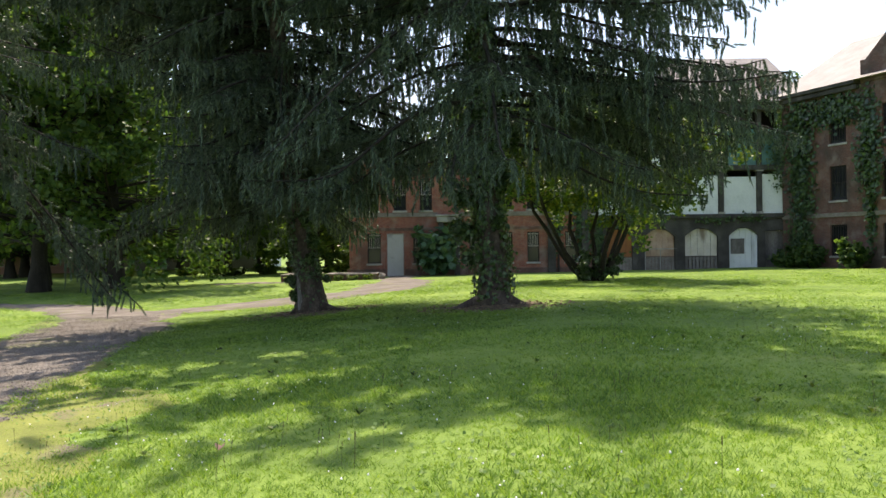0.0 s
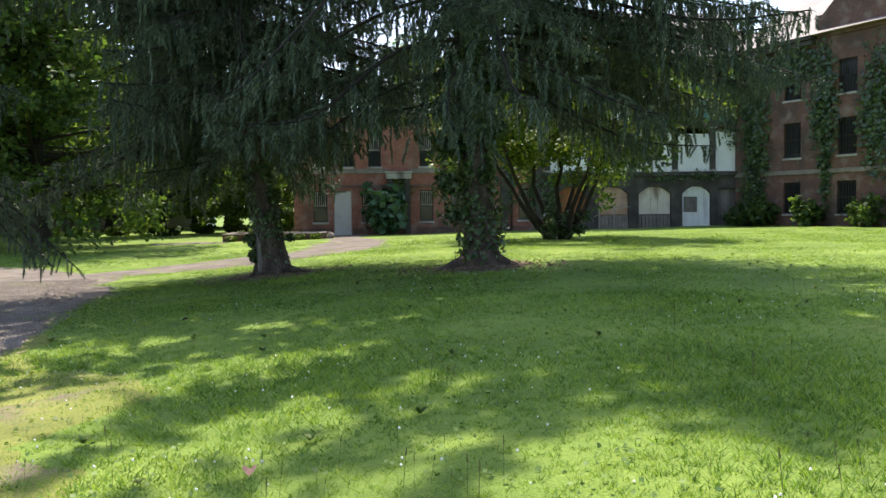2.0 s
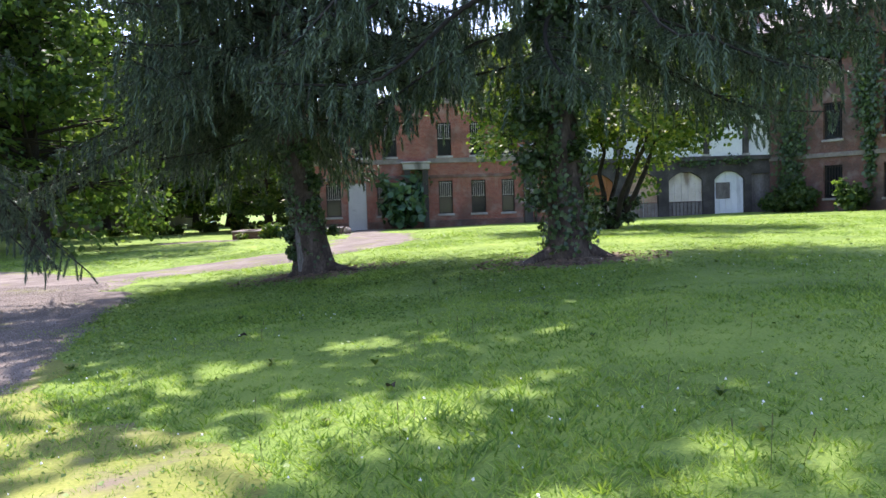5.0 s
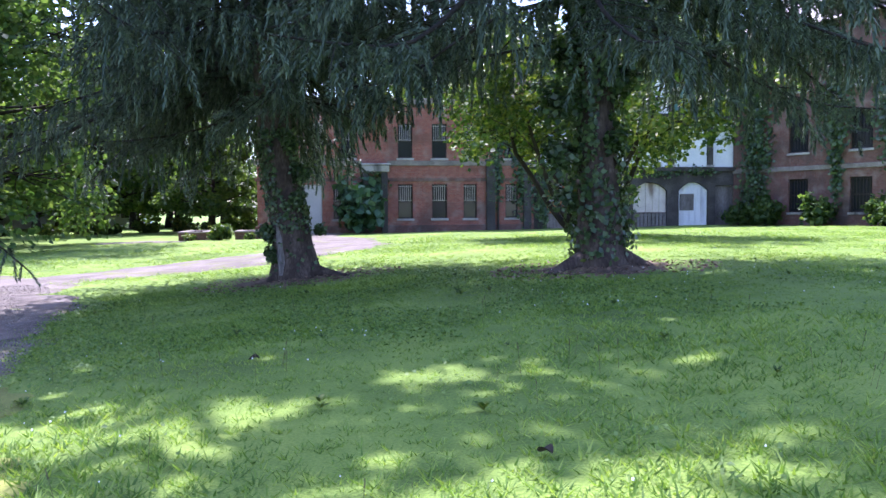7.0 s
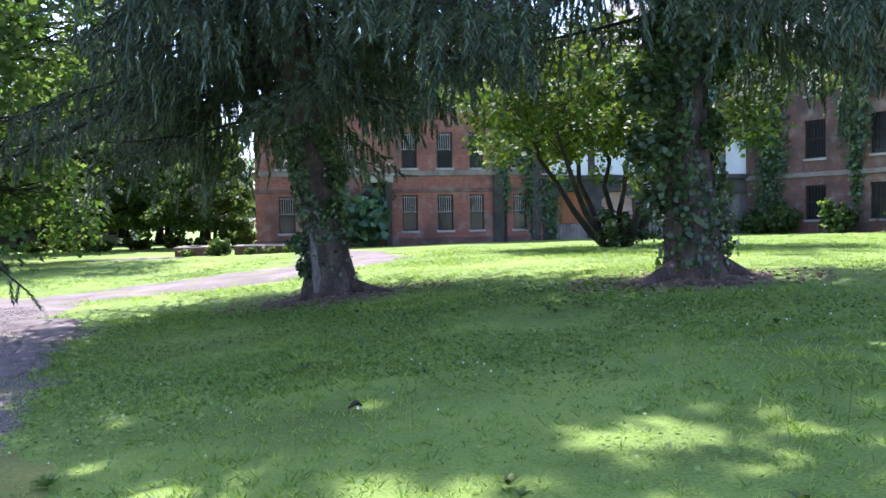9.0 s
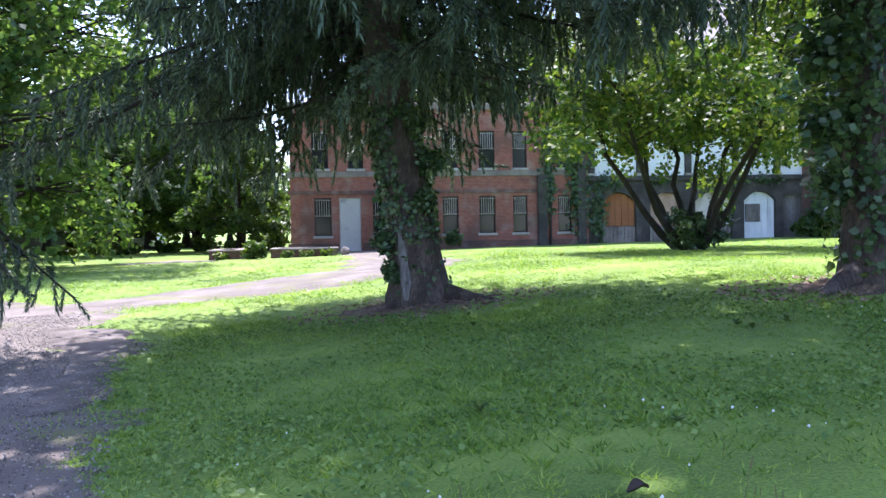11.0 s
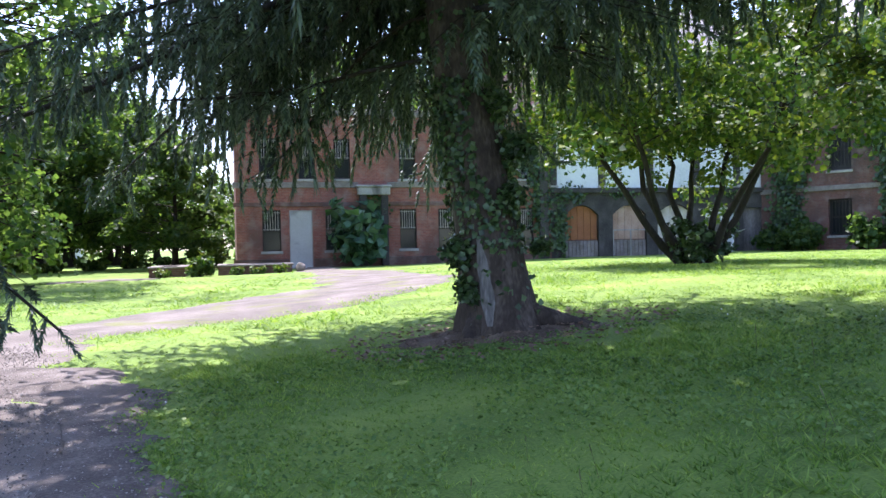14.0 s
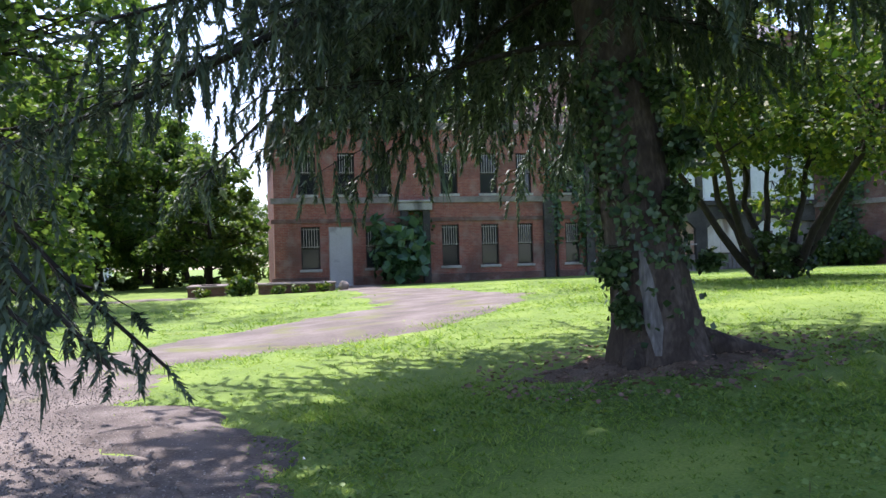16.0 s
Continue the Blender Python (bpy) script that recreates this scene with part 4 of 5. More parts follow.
fills = [(M_ORANGE, "orange boards closing an arch"), (M_TAN, "peeling tan boards closing an arch"), (M_CREAM, "cream boards closing an arch"), (M_WHITE, "white boards closing an arch")]
for (a, b), (m, lab) in zip(arches, fills):
    low = 0.02 if m is M_WHITE else 0.85
    n = 5
    for i in range(n):
        part("board", boxes([(a + (b - a) * i / n + 0.008, a + (b - a) * (i + 1) / n - 0.008, 0.22 + 0.006 * (i % 2), 0.27, low, 2.62)], 0.004), m, arcade, lab)
    if m is M_WHITE:
        part("hatch", boxes([(a + 0.15, a + 1.05, 0.17, 0.215, 0.95, 1.95)], 0.01), M_GREYWOOD, arcade, "grey hatch in the white boards")
    else:
        rows = [(a + (b - a) * (i + 0.5) / 9 - 0.092, a + (b - a) * (i + 0.5) / 9 + 0.092, 0.12, 0.16, -0.2, 0.80) for i in range(9)]
        for r in rows:
            part("slat", boxes([r]), M_GREYWOOD if m is M_CREAM else M_COPING, arcade)
        part("rail", boxes([(a, b, 0.165, 0.20, 0.62, 0.72)]), M_GREYWOOD, arcade)
        part("back_board", boxes([(a, b, 0.28, 0.31, -0.4, 0.86)]), M_BRICK2, arcade)
part("rail", boxes([(13.5, 15.5, -0.04, 0.02, 1.30, 1.36), (13.5, 13.54, -0.04, 0.02, -0.2, 1.3), (14.5, 14.54, -0.04, 0.02, -0.2, 1.3)]), M_STONE, arcade, "pale pipe rail")
part("board", boxes([(21.42, 22.68, 0.2, 0.26, -0.4, 2.43)]), M_GREYWOOD, arcade)
bm = bmesh.new()
vs = [bm.verts.new(p) for p in ((14.0, -0.6, 10.86), (24.2, -0.6, 10.86), (24.2, 6.5, 15.2), (17.0, 6.5, 15.2), (14.0, 13.6, 10.86), (24.2, 13.6, 10.86))]
for f in ((0, 1, 2, 3), (3, 2, 5, 4), (0, 3, 4), (1, 5, 2), (0, 4, 5, 1)):
    bm.faces.new([vs[k] for k in f])
part("roof", bm, M_SLATE, arcade, "pale sunlit slate roof")
part("wall", boxes([(10.0, 10.4, 0.46, 13.0, 7.5, 10.8)]), M_BRICK2, arcade)
part("chimney", boxes([(21.6, 22.5, 0.9, 1.8, 10.9, 12.6), (21.5, 22.6, 0.8, 1.9, 12.6, 12.85)], 0.02), M_BRICK2, arcade)

# the wing that comes forward: its own x runs along the wall towards the viewer, y into the building
WD = Vector((0.37, -0.929, 0)).normalized()
wing = thing("wing_building", (23.6, 49.9, 0), "three-storey sooty brick wing overgrown with ivy", "building", rz=math.degrees(math.atan2(WD.y, WD.x)))
wl = [(-0.03, 1.22), (3.72, 4.97), (7.45, 8.7), (11.2, 12.4), (14.9, 16.1)]
wh = [(a, b, 0.80, 2.68) for a, b in wl] + [(a, b, 4.15, 6.23) for a, b in wl] + [(a, b, 7.6, 9.5) for a, b in wl]
part("wall", wall_bm(-3.9, 22.0, -0.9, 10.9, 0, 0.4, wh), M_BRICK2, wing)
part("wall", boxes([(-3.9, 22, 13.0, 13.4, -0.9, 10.9), (21.6, 22.0, 0.4, 13.0, -0.9, 10.9), (-3.9, -3.5, 0.4, 13.0, -0.9, 10.9)]), M_BRICK2, wing)
# near-black backing and floors: the gloom behind the wing windows is painted
part("inner_wall", boxes([(-3.5, 21.6, 2.6, 2.7, -0.9, 10.8), (-3.5, 21.6, 0.41, 2.59, 3.15, 3.3), (-3.5, 21.6, 0.41, 2.59, 6.8, 7.0)]), M_UNLIT, wing)
part("belt_course", boxes([(-3.9, 22.0, -0.07, -0.002, 3.14, 3.40)], 0.015), M_COPING, wing)
part("cornice", boxes([(-4.2, 2.2, -0.45, 0.45, 10.9, 11.1), (-4.2, 2.2, -0.30, 0.45, 10.6, 10.88), (8.2, 22.2, -0.45, 0.45, 10.9, 11.1)], 0.03), M_DARKSTONE, wing)
for a, b in wl:
    for z0, h in ((0.80, 1.88), (4.15, 2.08), (7.6, 1.9)):
        barred_window(wing, (a + b) / 2, z0, b - a, h, 0, False)
bm = bmesh.new()
vs = [bm.verts.new(p) for p in ((-4.3, -0.5, 11.11), (22.3, -0.5, 11.11), (22.3, 6.7, 15.4), (-4.3, 6.7, 15.4), (-4.3, 13.9, 11.11), (22.3, 13.9, 11.11))]
for f in ((0, 1, 2, 3), (3, 2, 5, 4), (0, 3, 4), (1, 5, 2), (0, 4, 5, 1)):
    bm.faces.new([vs[k] for k in f])
part("roof", bm, M_SLATE, wing, "pale sunlit slate roof")
bm = bmesh.new()
g0, g1, gt = 2.4, 8.0, 14.4
front = [(g0, 10.9), (g0, 12.2), (g0 + 0.35, 12.2), ((g0 + g1) / 2, gt), (g1 - 0.35, 12.2), (g1, 12.2), (g1, 10.9)]
fa = [bm.verts.new((x, -0.12, z)) for x, z in front]
fb = [bm.verts.new((x, 0.4, z)) for x, z in front]
bm.faces.new(fa)
bm.faces.new(fb[::-1])
for k in range(len(front)):
    k2 = (k + 1) % len(front)
    bm.faces.new((fa[k], fb[k], fb[k2], fa[k2]))
part("gable", bm, M_BRICK2, wing, "stepped brick gable")
bm = bmesh.new()
mid = (g0 + g1) / 2
vs = [bm.verts.new(p) for p in ((g0 + 0.1, 0.4, 11.9), (mid, 0.4, gt - 0.2), (g1 - 0.1, 0.4, 11.9), (g0 + 0.1, 6.0, 11.9), (mid, 6.0, gt - 0.2), (g1 - 0.1, 6.0, 11.9))]
for f in ((0, 1, 4, 3), (1, 2, 5, 4), (0, 3, 5, 2)):
    bm.faces.new([vs[k] for k in f])
part("dormer_roof", bm, M_SLATE, wing)


def ivy_sheet(parent, along, y, patches, count, seed, size=0.22):
    """Ivy over a wall: leaves hung in ragged patches (centre x, centre z, half width, half height)."""
    rng = np.random.default_rng(seed)
    pa = np.array(patches, float)
    w = pa[:, 2] * pa[:, 3]
    k = rng.choice(len(pa), count, p=w / w.sum())
    a, r = rng.random(count) * 2 * math.pi, np.sqrt(rng.random(count)) * (0.75 + 0.35 * np.sin(7 * rng.random(count)))
    p = np.stack([pa[k, 0] + pa[k, 2] * r * np.cos(a), y - 0.03 - 0.22 * rng.random(count) ** 2, pa[k, 1] + pa[k, 3] * r * np.sin(a)], 1)
    up = np.array([0, -1, 0.3]) + rng.normal(size=(count, 3)) * 0.45
    v, f = scatter(*LEAF, frames_from(p, up, size * rng.uniform(0.6, 1.3, count), rng))
    return tagged(mesh_ob("ivy", v, f, M_IVY, parent), "ivy clinging to the wall")


ivy_sheet(wing, 0, 0, [(-2.2, 5.5, 1.3, 4.6), (-2.4, 9.0, 1.4, 2.0), (2.9, 7.0, 1.1, 3.6), (3.0, 3.4, 0.4, 3.0), (6.2, 6.5, 1.2, 4.0), (0.4, 9.6, 3.0, 1.3), (9.9, 6, 1.2, 5.0), (-2.4, 1.5, 1.2, 1.6)], 9000, 51)
ivy_sheet(hall, 0, 0, [(9.0, 3.0, 0.7, 3.0), (7.3, 3.2, 0.5, 2.2), (0.3, 2.4, 0.8, 1.0), (8.4, 5.5, 1.6, 1.6), (10.1, 1.5, 0.5, 1.8)], 3200, 52, 0.18)
ivy_sheet(arcade, 0, 0, [(11.0, 3.2, 1.0, 0.6), (18.0, 3.2, 1.2, 0.35), (20.3, 3.3, 1.4, 0.3), (22.4, 7.5, 0.9, 2.6), (14.0, 3.3, 1.2, 0.3)], 1500, 53, 0.16)

# ---- low planter walls by the door ----
def low_wall(x0, x1, y0, y1, label):
    zb = min(gz(x0, y0), gz(x1, y0)) - 0.1
    root = thing("planter_wall", ((x0 + x1) / 2, y0, zb), label, "wall", "planter walls by the door")
    w, d = x1 - x0, y1 - y0
    part("brickwork", boxes([(-w / 2, w / 2, 0, 0.3, 0, 0.46), (-w / 2, w / 2, d - 0.3, d, 0, 0.46), (-w / 2, -w / 2 + 0.3, 0.301, d - 0.301, 0, 0.46), (w / 2 - 0.3, w / 2, 0.301, d - 0.301, 0, 0.46)]), M_BRICK2, root)
    part("coping", boxes([(-w / 2 - 0.05, w / 2 + 0.05, -0.05, 0.35, 0.462, 0.53), (-w / 2 - 0.05, w / 2 + 0.05, d - 0.35, d + 0.05, 0.462, 0.53), (-w / 2 - 0.05, -w / 2 + 0.35, 0.352, d - 0.352, 0.462, 0.53), (w / 2 - 0.35, w / 2 + 0.05, 0.352, d - 0.352, 0.462, 0.53)], 0.015), M_COPING, root, "worn stone coping")
    part("soil", boxes([(-w / 2 + 0.3, w / 2 - 0.3, 0.3, d - 0.3, 0, 0.36)]), M_LITTER, root)
    return root


low_wall(-9.75, -8.35, 48.4, 52.0, "low square brick planter with a stone coping")
low_wall(-7.05, -4.05, 48.4, 51.0, "long low brick planter with a stone coping")
ball = thing("stone_ball", (-3.72, 48.3, gz(-3.72, 48.3)), "small rounded grey boulder at the end of a planter", "stone")
bm = bmesh.new()
bmesh.ops.create_icosphere(bm, subdivisions=3, radius=0.21, matrix=Matrix.Translation((0, 0, 0.17)))
for v in bm.verts:
    v.co += v.co.normalized() * 0.04 * noise.noise(v.co * 6)
part("boulder", bm, M_COPING, ball)
shrub("shrub", -7.75, 48.1, 1.2, 0.75, "leafy green perennial between two brick planters", 61, 500, 0.2, M_LEAF)
for i, (wx, ww) in enumerate(((-9.2, 0.8), (-6.3, 0.7), (-5.5, 0.9), (-4.6, 0.7))):
    shrub("weed", wx, 48.15, ww, 0.35, "low weeds along a brick planter", 62 + i, 220, 0.11, M_LEAF, "weed", "weeds along the planters")

# the broad-leaved bush beside the door
shrub("large_leaf_bush", -0.75, 52.6, 3.0, 3.3, "tall bush with broad blue-green leaves beside the door", 71, 520, 0.55, M_BIGLEAF)
# bushes along the foot of the wing
for i, (s, w, h) in enumerate(((-2.6, 2.4, 1.4), (-0.9, 2.0, 1.8), (2.4, 2.2, 1.9), (6.2, 2.4, 1.7), (9.8, 2.6, 1.6))):
    p = Vector((23.6, 49.9, 0)) + WD * s + Vector((-0.929, -0.37, 0)) * 0.9
    shrub("shrub", p.x, p.y, w, h, "wild green bush against the sooty brick wing", 81 + i, 900, 0.26, M_LEAF2, group="bushes along the wing")
# ---- far houses beyond the lawn ----
def far_house(name, x, y, w, d, h, wall_m, label, rz=0):
    root = thing(name, (x, y, gz(x, y) - 0.3), label, "house", rz=rz)
    n = max(2, int(w / 3))
    hs = [(-w / 2 + w * (i + 0.5) / n - 0.5, -w / 2 + w * (i + 0.5) / n + 0.5, 1.2, 2.7) for i in range(n)]
    if h > 5:
        hs += [(a, b, 4.0, 5.4) for a, b, _, _ in hs]
    part("wall", wall_bm(-w / 2, w / 2, 0, h, 0, 0.3, hs), wall_m, root)
    part("wall", boxes([(-w / 2, -w / 2 + 0.3, 0.301, d, 0, h), (w / 2 - 0.3, w / 2, 0.301, d, 0, h), (-w / 2 + 0.3, w / 2 - 0.3, d - 0.3, d, 0, h)]), wall_m, root)
    bm = bmesh.new()
    vs = [bm.verts.new(p) for p in ((-w / 2 - 0.4, -0.4, h), (w / 2 + 0.4, -0.4, h), (w / 2 + 0.4, d / 2, h + d * 0.3), (-w / 2 - 0.4, d / 2, h + d * 0.3), (-w / 2 - 0.4, d + 0.4, h), (w / 2 + 0.4, d + 0.4, h))]
    for f in ((0, 1, 2, 3), (3, 2, 5, 4), (0, 3, 4), (1, 5, 2), (0, 4, 5, 1)):
        bm.faces.new([vs[k] for k in f])
    part("roof", bm, M_SLATE, root)
    for a, b, z0, z1 in hs:
        win = new("window")
        win.parent = root
        part("pane", boxes([(a, b, 0.1, 0.12, z0, z1)]), glass, win)
        part("frame", boxes([(a, a + 0.06, 0.05, 0.14, z0, z1), (b - 0.06, b, 0.05, 0.14, z0, z1), (a + 0.06, b - 0.06, 0.05, 0.14, z1 - 0.06, z1), (a + 0.06, b - 0.06, 0.05, 0.14, z0, z0 + 0.06), (a + 0.06, b - 0.06, 0.06, 0.13, (z0 + z1) / 2 - 0.03, (z0 + z1) / 2 + 0.03)]), M_WHITE, win)
    return root


far_house("house", -49.0, 93.0, 12, 9, 3.6, M_PINK, "low pink plastered house beyond the lawn")
far_house("house", -36.5, 98.0, 12, 9, 6.2, M_PALE, "pale two-storey house beyond the trees")
far_house("house", -26.0, 100.0, 9, 8, 5.8, M_PALE, "pale two-storey house beyond the trees")
for i in range(5, 16):
    hx, hy = -40 + 2.3 * i, 67 + 1.5 * math.sin(i * 1.7)
    shrub("shrub", hx, hy, 2.4, 0.85 + 0.25 * math.sin(i * 2.3), "sunny hedge bush at the end of the lawn", 100 + i, 420, 0.26, (M_LEAF, M_LEAF2)[i % 2], group="hedge at the lawn end")

# ---- grass and ground litter ----
def tuft_template(seed, n=7):
    rng = np.random.default_rng(seed)
    v, f = [], []
    for k in range(n):
        a = 2 * math.pi * k / n + rng.uniform(-0.4, 0.4)
        r = rng.uniform(0.05, 0.6)
        x, y = r * math.cos(a), r * math.sin(a)
        hgt, lean_ = rng.uniform(0.45, 1.05), rng.uniform(0.15, 0.9)
        b = rng.uniform(0, math.pi)
        w = 0.085
        o = len(v)
        v += [(x - w * math.cos(b), y - w * math.sin(b), -0.1), (x + w * math.cos(b), y + w * math.sin(b), -0.1), (x + lean_ * math.cos(a), y + lean_ * math.sin(a), hgt)]
        f.append((o, o + 1, o + 2))
    return v, f


rg = np.random.default_rng(77)
N = 155000
# denser towards the walk, thinning out to the far lawn
yy = 0.4 + 50.0 * rg.random(N) ** 2.1
xx = -0.70 * yy - 3.5 + rg.random(N) * (1.28 * yy + 8.5)
xx, yy = xx + rg.normal(size=N) * (0.6 + 0.06 * yy), yy + rg.normal(size=N) * 0.9
# the stretch of lawn passed last, under the leaning spruce
yy = np.concatenate([yy, 14.5 + 8.0 * rg.random(15000)])
xx = np.concatenate([xx, -9.0 + 11.0 * rg.random(15000)])
N = len(xx)
op = off_path(xx, yy)
worn = np.sin(2.3 * xx + 0.9 * yy) * np.sin(1.7 * yy - 1.1 * xx) + 0.5 * np.sin(5.1 * xx) * np.sin(4.3 * yy)
keep = ((op > -0.12 + 0.3 * (rg.random(N) - 0.7)) | ((worn > 0.62) & (op > -0.75) & (rg.random(N) < 0.4))) & (np.hypot(xx + 3.66, yy - 22.0) > 0.9) & (np.hypot(xx - 1.17, yy - 18.95) > 0.9)
thin = np.minimum(np.hypot(xx + 3.4, yy - 21.9), np.hypot(xx - 1.25, yy - 18.6))
keep &= rg.random(N) < np.clip((thin - 0.8) / 1.3, 0.08, 1)
keep &= rg.random(N) < np.clip((50 - yy) / 20, 0, 1)
keep &= (np.hypot((xx + 7.75) / 0.8, (yy - 20.6) / 2.8) > 1 + 0.4 * np.sin(4 * yy + 3 * xx) * np.sin(2.1 * yy)) | (rg.random(N) < 0.16)
xx, yy = xx[keep], yy[keep]
big = 1.0 + 0.06 * yy
pts = np.stack([xx, yy, ground_z(xx, yy)], 1)
patch = 0.75 + 0.35 * np.sin(1.1 * xx + 0.4 * yy) * np.sin(0.8 * yy - 0.5 * xx)
sc = 0.066 * rg.uniform(0.5, 1.25, len(xx)) * patch * np.where(rg.random(len(xx)) < 0.03, 1.4, 1.0)
upv = np.stack([rg.normal(size=len(xx)) * 0.15, rg.normal(size=len(xx)) * 0.15, np.ones(len(xx))], 1)
sc *= np.where((yy > 13.0) & (yy < 26.0), 0.72, 1.0)
v, f = scatter(*tuft_template(1), frames_from(pts, upv, np.stack([sc * big, sc * big, sc], 1), rg))
tagged(mesh_ob("grass", v, f, M_GRASS), "short mown green grass with taller tufts", "grass", kind="stuff")

# broad-leaved weeds and clover lying in the turf
N = 17000
wy = 2.0 + 22 * rg.random(N) ** 1.5
wx = -0.70 * wy - 2 + rg.random(N) * (1.2 * wy + 6)
wy = np.concatenate([wy, 13.5 + 8.0 * rg.random(26000)])
wx = np.concatenate([wx, -7.5 + 9.0 * rg.random(26000)])
k = (off_path(wx, wy) > 0.05) & (np.sin(0.9 * wx + 1.3 * wy) * np.sin(1.2 * wx - 0.7 * wy) > -0.15)
wx, wy = wx[k], wy[k]
pts = np.stack([wx, wy, ground_z(wx, wy) + 0.03], 1)
v, f = scatter(*LEAF, frames_from(pts, np.stack([rg.normal(size=len(wx)) * 0.5, rg.normal(size=len(wx)) * 0.5, np.ones(len(wx))], 1), 0.029 * rg.uniform(0.6, 1.5, len(wx)), rg))
tagged(mesh_ob("clover", v, f, M_CLOVER), "low clover and broad-leaved weeds in the lawn", "weeds", kind="stuff")

BUD = ([(1, 0, 0), (-0.5, 0.87, 0), (-0.5, -0.87, 0), (0.6, 0.3, 1.1), (-0.6, 0.3, 1.1), (0, -0.6, 1.1), (0, 0, 1.6)], [(0, 1, 3), (1, 4, 3), (1, 2, 4), (2, 5, 4), (2, 0, 5), (0, 3, 5), (3, 4, 6), (4, 5, 6), (5, 3, 6)])
N = 900
fy = 3.0 + 18 * rg.random(N) ** 1.2
fx = -0.6 * fy - 1 + rg.random(N) * (1.1 * fy + 5)
k = (off_path(fx, fy) > 0.1) & (np.sin(0.5 * fx + 0.4 * fy) + np.sin(0.9 * fy - 0.3 * fx) > -0.1)
fx, fy = fx[k], fy[k]
pts = np.stack([fx, fy, ground_z(fx, fy) + 0.05 + 0.03 * rg.random(len(fx))], 1)
v, f = scatter(*BUD, frames_from(pts, np.stack([rg.normal(size=len(fx)) * 0.2, rg.normal(size=len(fx)) * 0.2, np.ones(len(fx))], 1), 0.0075 * rg.uniform(0.6, 1.4, len(fx)), rg))
tagged(mesh_ob("clover_flowers", v, f, M_FLOWER), "small white clover heads dotted over the lawn", "flowers", kind="stuff")


def litter_mound(x, y, r, label, seed):
    """Low bare mound of needles and fallen leaves round a trunk."""
    rng = np.random.default_rng(seed)
    n, m = 72, 14
    V, F = [], []
    for j in range(m):
        for i in range(n):
            th = 2 * math.pi * i / n
            rr = r * (j / (m - 1)) * (1 + 0.22 * math.sin(3 * th + seed) + 0.13 * math.sin(7 * th) + 0.10 * math.sin(13 * th + 2 * seed)) + 0.2
            px, py = x + rr * math.cos(th) * 1.25, y + rr * math.sin(th)
            rough = rng.normal() * 0.016 + 0.018 * math.sin(9 * px + 4 * py) * math.sin(8 * py - 3 * px)
            V.append((px, py, gz(px, py) + 0.075 * (1 - j / (m - 1)) ** 1.5 + 0.012 + rough - 0.05 * (j / (m - 1)) ** 4))
    for j in range(m - 1):
        for i in range(n):
            F.append((j * n + i, j * n + (i + 1) % n, (j + 1) * n + (i + 1) % n, (j + 1) * n + i))
    tagged(mesh_ob("needle_litter", V, F, M_LITTER, smooth=True), label, "ground", kind="structure")
    c = 760
    a, d = rng.random(c) * 6.283, r * 1.5 * np.sqrt(rng.random(c)) + 0.35
    px, py = x + d * np.cos(a) * 1.2, y + d * np.sin(a)
    P = np.stack([px, py, ground_z(px, py) + 0.04 + 0.08 * np.clip(1 - d / r, 0, 1)], 1)
    v, f = scatter(*LEAF, frames_from(P, np.stack([rng.normal(size=c) * 0.35, rng.normal(size=c) * 0.35, np.ones(c)], 1), 0.055 * rng.uniform(0.5, 1.4, c), rng))
    tagged(mesh_ob("fallen_leaves", v, f, M_RED), "dry brown leaves fallen round a trunk", "leaves", kind="stuff")


litter_mound(-3.66, 22.0, 0.85, "bare mound of brown needles round the leaning spruce", 5)
litter_mound(1.17, 18.95, 0.85, "bare mound of brown needles round the ivied spruce", 6)


def root_flare(x, y, az, length, seed):
    rng = np.random.default_rng(seed)
    pts = []
    for i in range(7):
        t = i / 6
        px = x + math.cos(az + 0.3 * t) * (0.30 + length * t)
        py = y + math.sin(az + 0.3 * t) * (0.30 + length * t)
        pts.append((px, py, gz(px, py) + 0.16 * (1 - t) ** 1.4 + 0.02 - 0.05 * t))
    v, f = tube(pts, [0.16 * (1 - 0.8 * i / 6) for i in range(7)], 8)
    return tagged(mesh_ob("tree_root", v, f, M_BARK, smooth=True), "gnarled bark-covered root running over the ground", "root", "exposed roots")


root_flare(1.17, 18.95, math.pi + 0.15, 0.95, 1)
root_flare(1.17, 18.95, -0.5, 0.6, 2)
root_flare(-3.66, 22.0, -0.6, 0.8, 3)
root_flare(-3.66, 22.0, 3.5, 0.45, 4)

# loose gravel on the drive
N = 30000
py = 8.0 + 18 * rg.random(N)
px = np.interp(py, [r[1] for r in DRIVE[:14]], [r[0] for r in DRIVE[:14]]) + (rg.random(N) - 0.5) * 3.6
k = off_path(px, py) < 0.15
px, py = px[k], py[k]
PEB = ([(1, 0, 0), (-1, 0, 0.1), (0, 0.8, 0), (0, -0.9, 0), (0.1, 0, 0.6), (0, 0, -0.6)], [(0, 2, 4), (2, 1, 4), (1, 3, 4), (3, 0, 4), (2, 0, 5), (1, 2, 5), (3, 1, 5), (0, 3, 5)])
v, f = scatter(*PEB, frames_from(np.stack([px, py, ground_z(px, py) + 0.036], 1), np.stack([rg.normal(size=len(px)) * 0.3, rg.normal(size=len(px)) * 0.3, np.ones(len(px))], 1), 0.0065 * rg.uniform(0.5, 2.0, len(px)), rg))
M_GRAVEL = mat("grey_stone_chips", [(0.11, 0.097, 0.086), (0.20, 0.178, 0.158), (0.32, 0.29, 0.26)], 2, 40, 0.9, 0, 0.8)
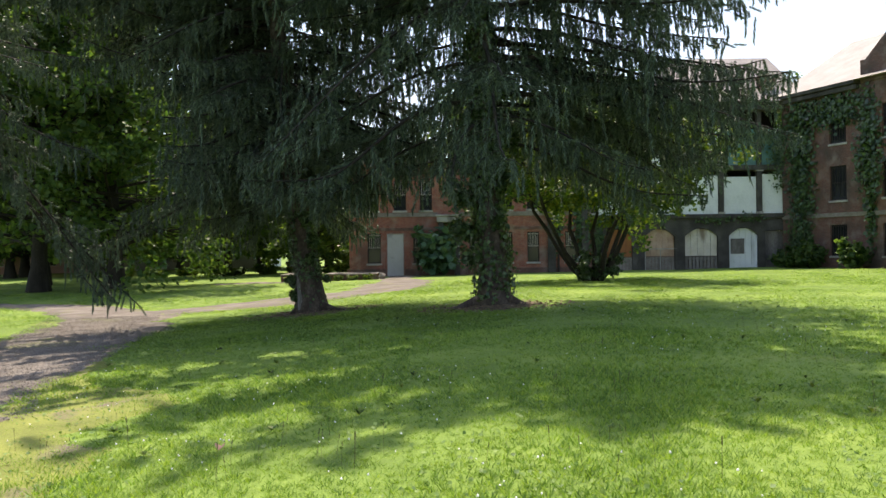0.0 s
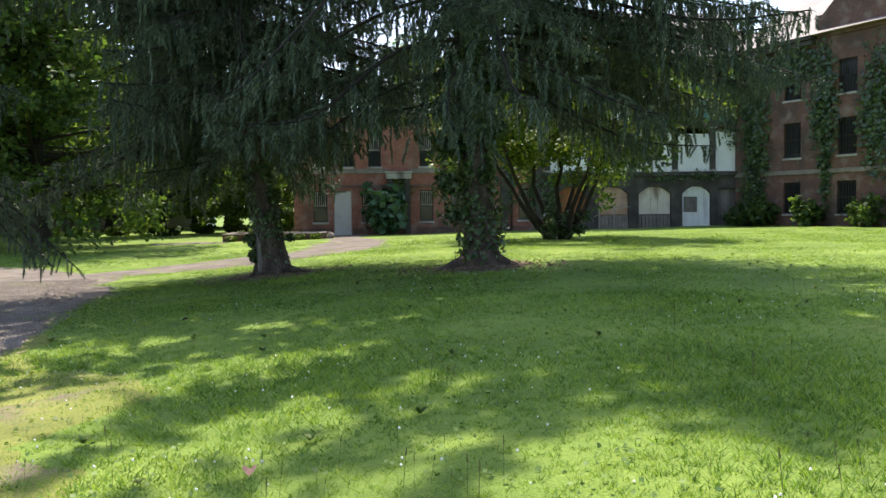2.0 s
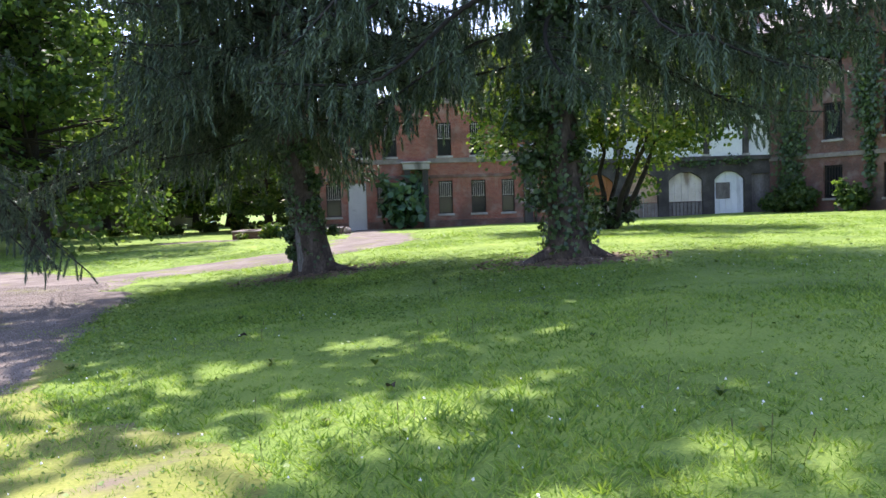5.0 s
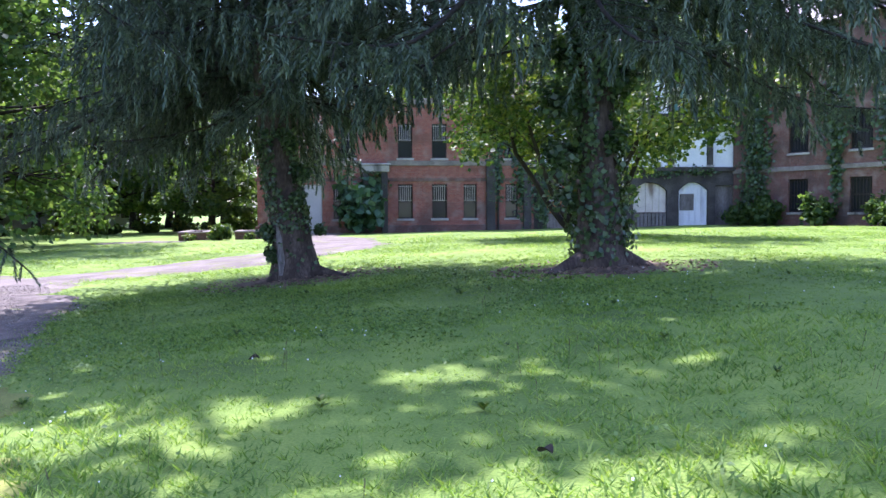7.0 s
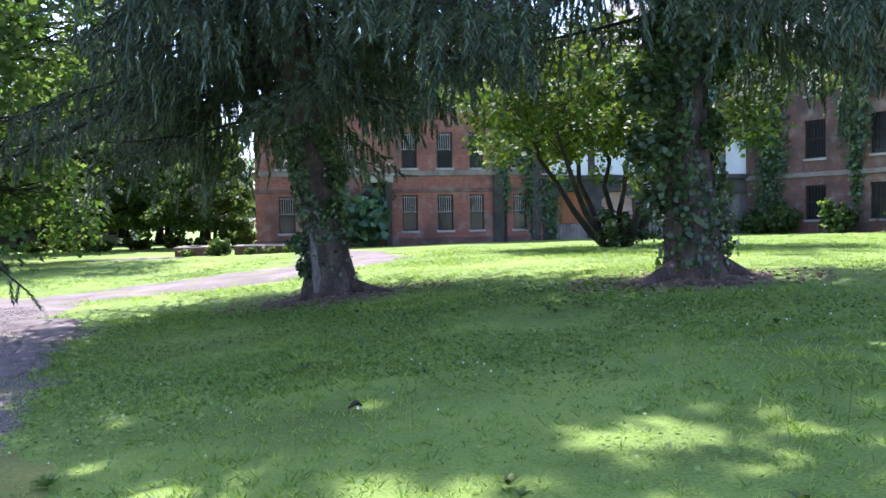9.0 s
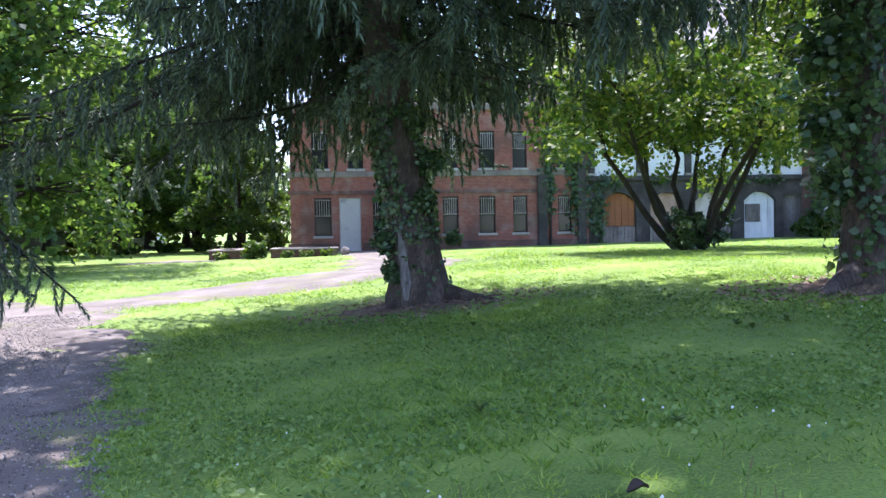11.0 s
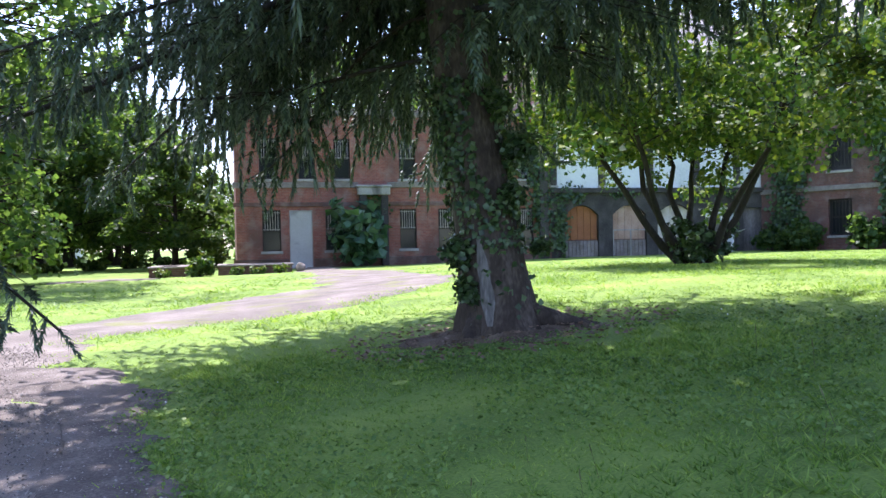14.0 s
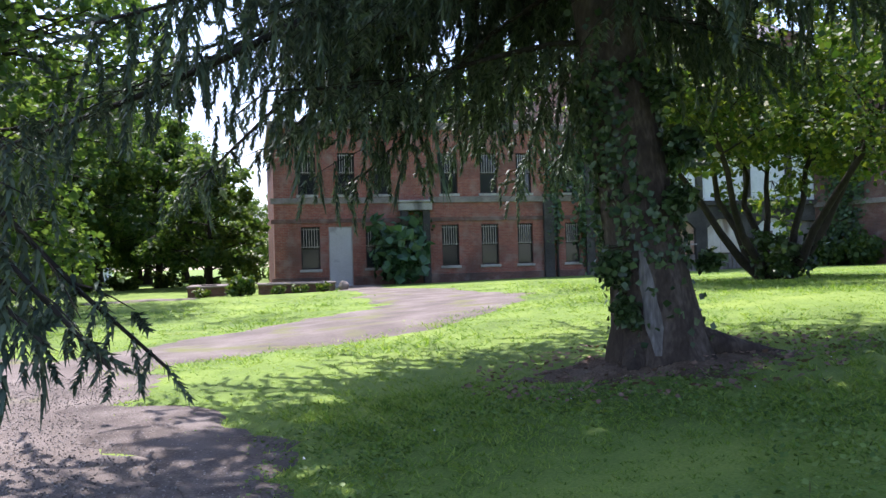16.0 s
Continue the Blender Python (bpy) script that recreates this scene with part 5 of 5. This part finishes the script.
tagged(mesh_ob("gravel", v, f, M_GRAVEL), "loose grey stone chips on the drive", "gravel", kind="stuff")

# broad rosettes and thin seed stalks standing over the turf
LONG = ([(0, 0, 0), (0.16, 0.35, 0.16), (0.12, 0.75, 0.20), (0, 1.0, 0.10), (-0.12, 0.75, 0.20), (-0.16, 0.35, 0.16)], [(0, 1, 5), (1, 2, 5), (2, 4, 5), (2, 3, 4)])
N = 95
ry = 5.0 + 16 * rg.random(N) ** 1.1
rx = -0.55 * ry - 0.5 + rg.random(N) * (1.05 * ry + 5)
k = off_path(rx, ry) > 0.15
rows = []
for x, y in zip(rx[k], ry[k]):
    s = rg.uniform(0.05, 0.095)
    for i in range(9):
        m = pose(float(x), float(y), gz(x, y) + 0.02, rg.uniform(5, 40), 0, 40 * i + rg.uniform(-12, 12)) @ Matrix.Diagonal((s, s, s, 1))
        rows.append(np.array(m))
v, f = scatter(*LONG, np.array(rows))
tagged(mesh_ob("lawn_weeds", v, f, M_LEAF), "rosettes of broad-leaved weeds in the lawn", "weeds", kind="stuff")
STALK = ([(-0.008, 0, 0), (0.008, 0, 0), (0.006, 0, 0.8), (-0.006, 0, 0.8), (-0.022, 0, 0.8), (0.022, 0, 0.8), (0.012, 0, 1.0), (-0.012, 0, 1.0)], [(0, 1, 2), (0, 2, 3), (4, 5, 6), (4, 6, 7)])
N = 1500
sy = 4.0 + 15 * rg.random(N) ** 1.2
sx = -0.55 * sy - 0.5 + rg.random(N) * (1.05 * sy + 5)
k = (off_path(sx, sy) > 0.1) & (np.sin(1.9 * sx + 0.7 * sy) * np.sin(1.3 * sy - 0.8 * sx) > 0.25)
sx, sy = sx[k], sy[k]
v, f = scatter(*STALK, frames_from(np.stack([sx, sy, ground_z(sx, sy)], 1), np.stack([rg.normal(size=len(sx)) * 0.12, rg.normal(size=len(sx)) * 0.12, np.ones(len(sx))], 1), 0.20 * rg.uniform(0.6, 1.3, len(sx)), rg))
tagged(mesh_ob("seed_stalks", v, f, mat("brown_green_stalks", [(0.08, 0.09, 0.03), (0.16, 0.15, 0.06)], 2, 20, 0.8, 0)), "thin upright seed stalks in the lawn", "grass", kind="stuff")


def fallen_leaf(x, y, size, material, label, seed):
    """A curled dead leaf lying in the grass."""
    rng = np.random.default_rng(seed)
    root = thing("fallen_leaf", (x, y, gz(x, y) + 0.035), label, "leaf", "dead leaves in the grass", rz=rng.uniform(0, 360))
    v, f = [], []
    for i in range(7):
        t = i / 6
        w = size * 0.42 * math.sin(math.pi * (0.06 + 0.9 * t))
        for k in (-1, -0.5, 0, 0.5, 1):
            v.append((w * k, size * (t - 0.5), size * (0.28 * k * k * math.sin(2.5 * t + 0.4) + 0.10 * math.sin(5 * t))))
    for i in range(6):
        for k in range(4):
            f.append((i * 5 + k, i * 5 + k + 1, (i + 1) * 5 + k + 1, (i + 1) * 5 + k))
    mesh_ob("blade", v, f, material, root, smooth=True)
    return root


M_PALELEAF = mat("pinkish_dead_leaf", [(0.34, 0.17, 0.12), (0.50, 0.30, 0.23)], 20, 80, 0.8, 0.2)
M_DARKLEAF = mat("blackened_dead_leaf", [(0.02, 0.016, 0.012), (0.05, 0.036, 0.026)], 20, 80, 0.8, 0.2)
fallen_leaf(-1.79, 5.78, 0.095, M_PALELEAF, "curled pinkish dead leaf lying in the grass", 1)
fallen_leaf(-3.92, 13.6, 0.095, M_DARKLEAF, "curled black dead leaf lying in the grass", 2)
fallen_leaf(-2.32, 10.19, 0.095, M_DARKLEAF, "curled black dead leaf lying in the grass", 3)
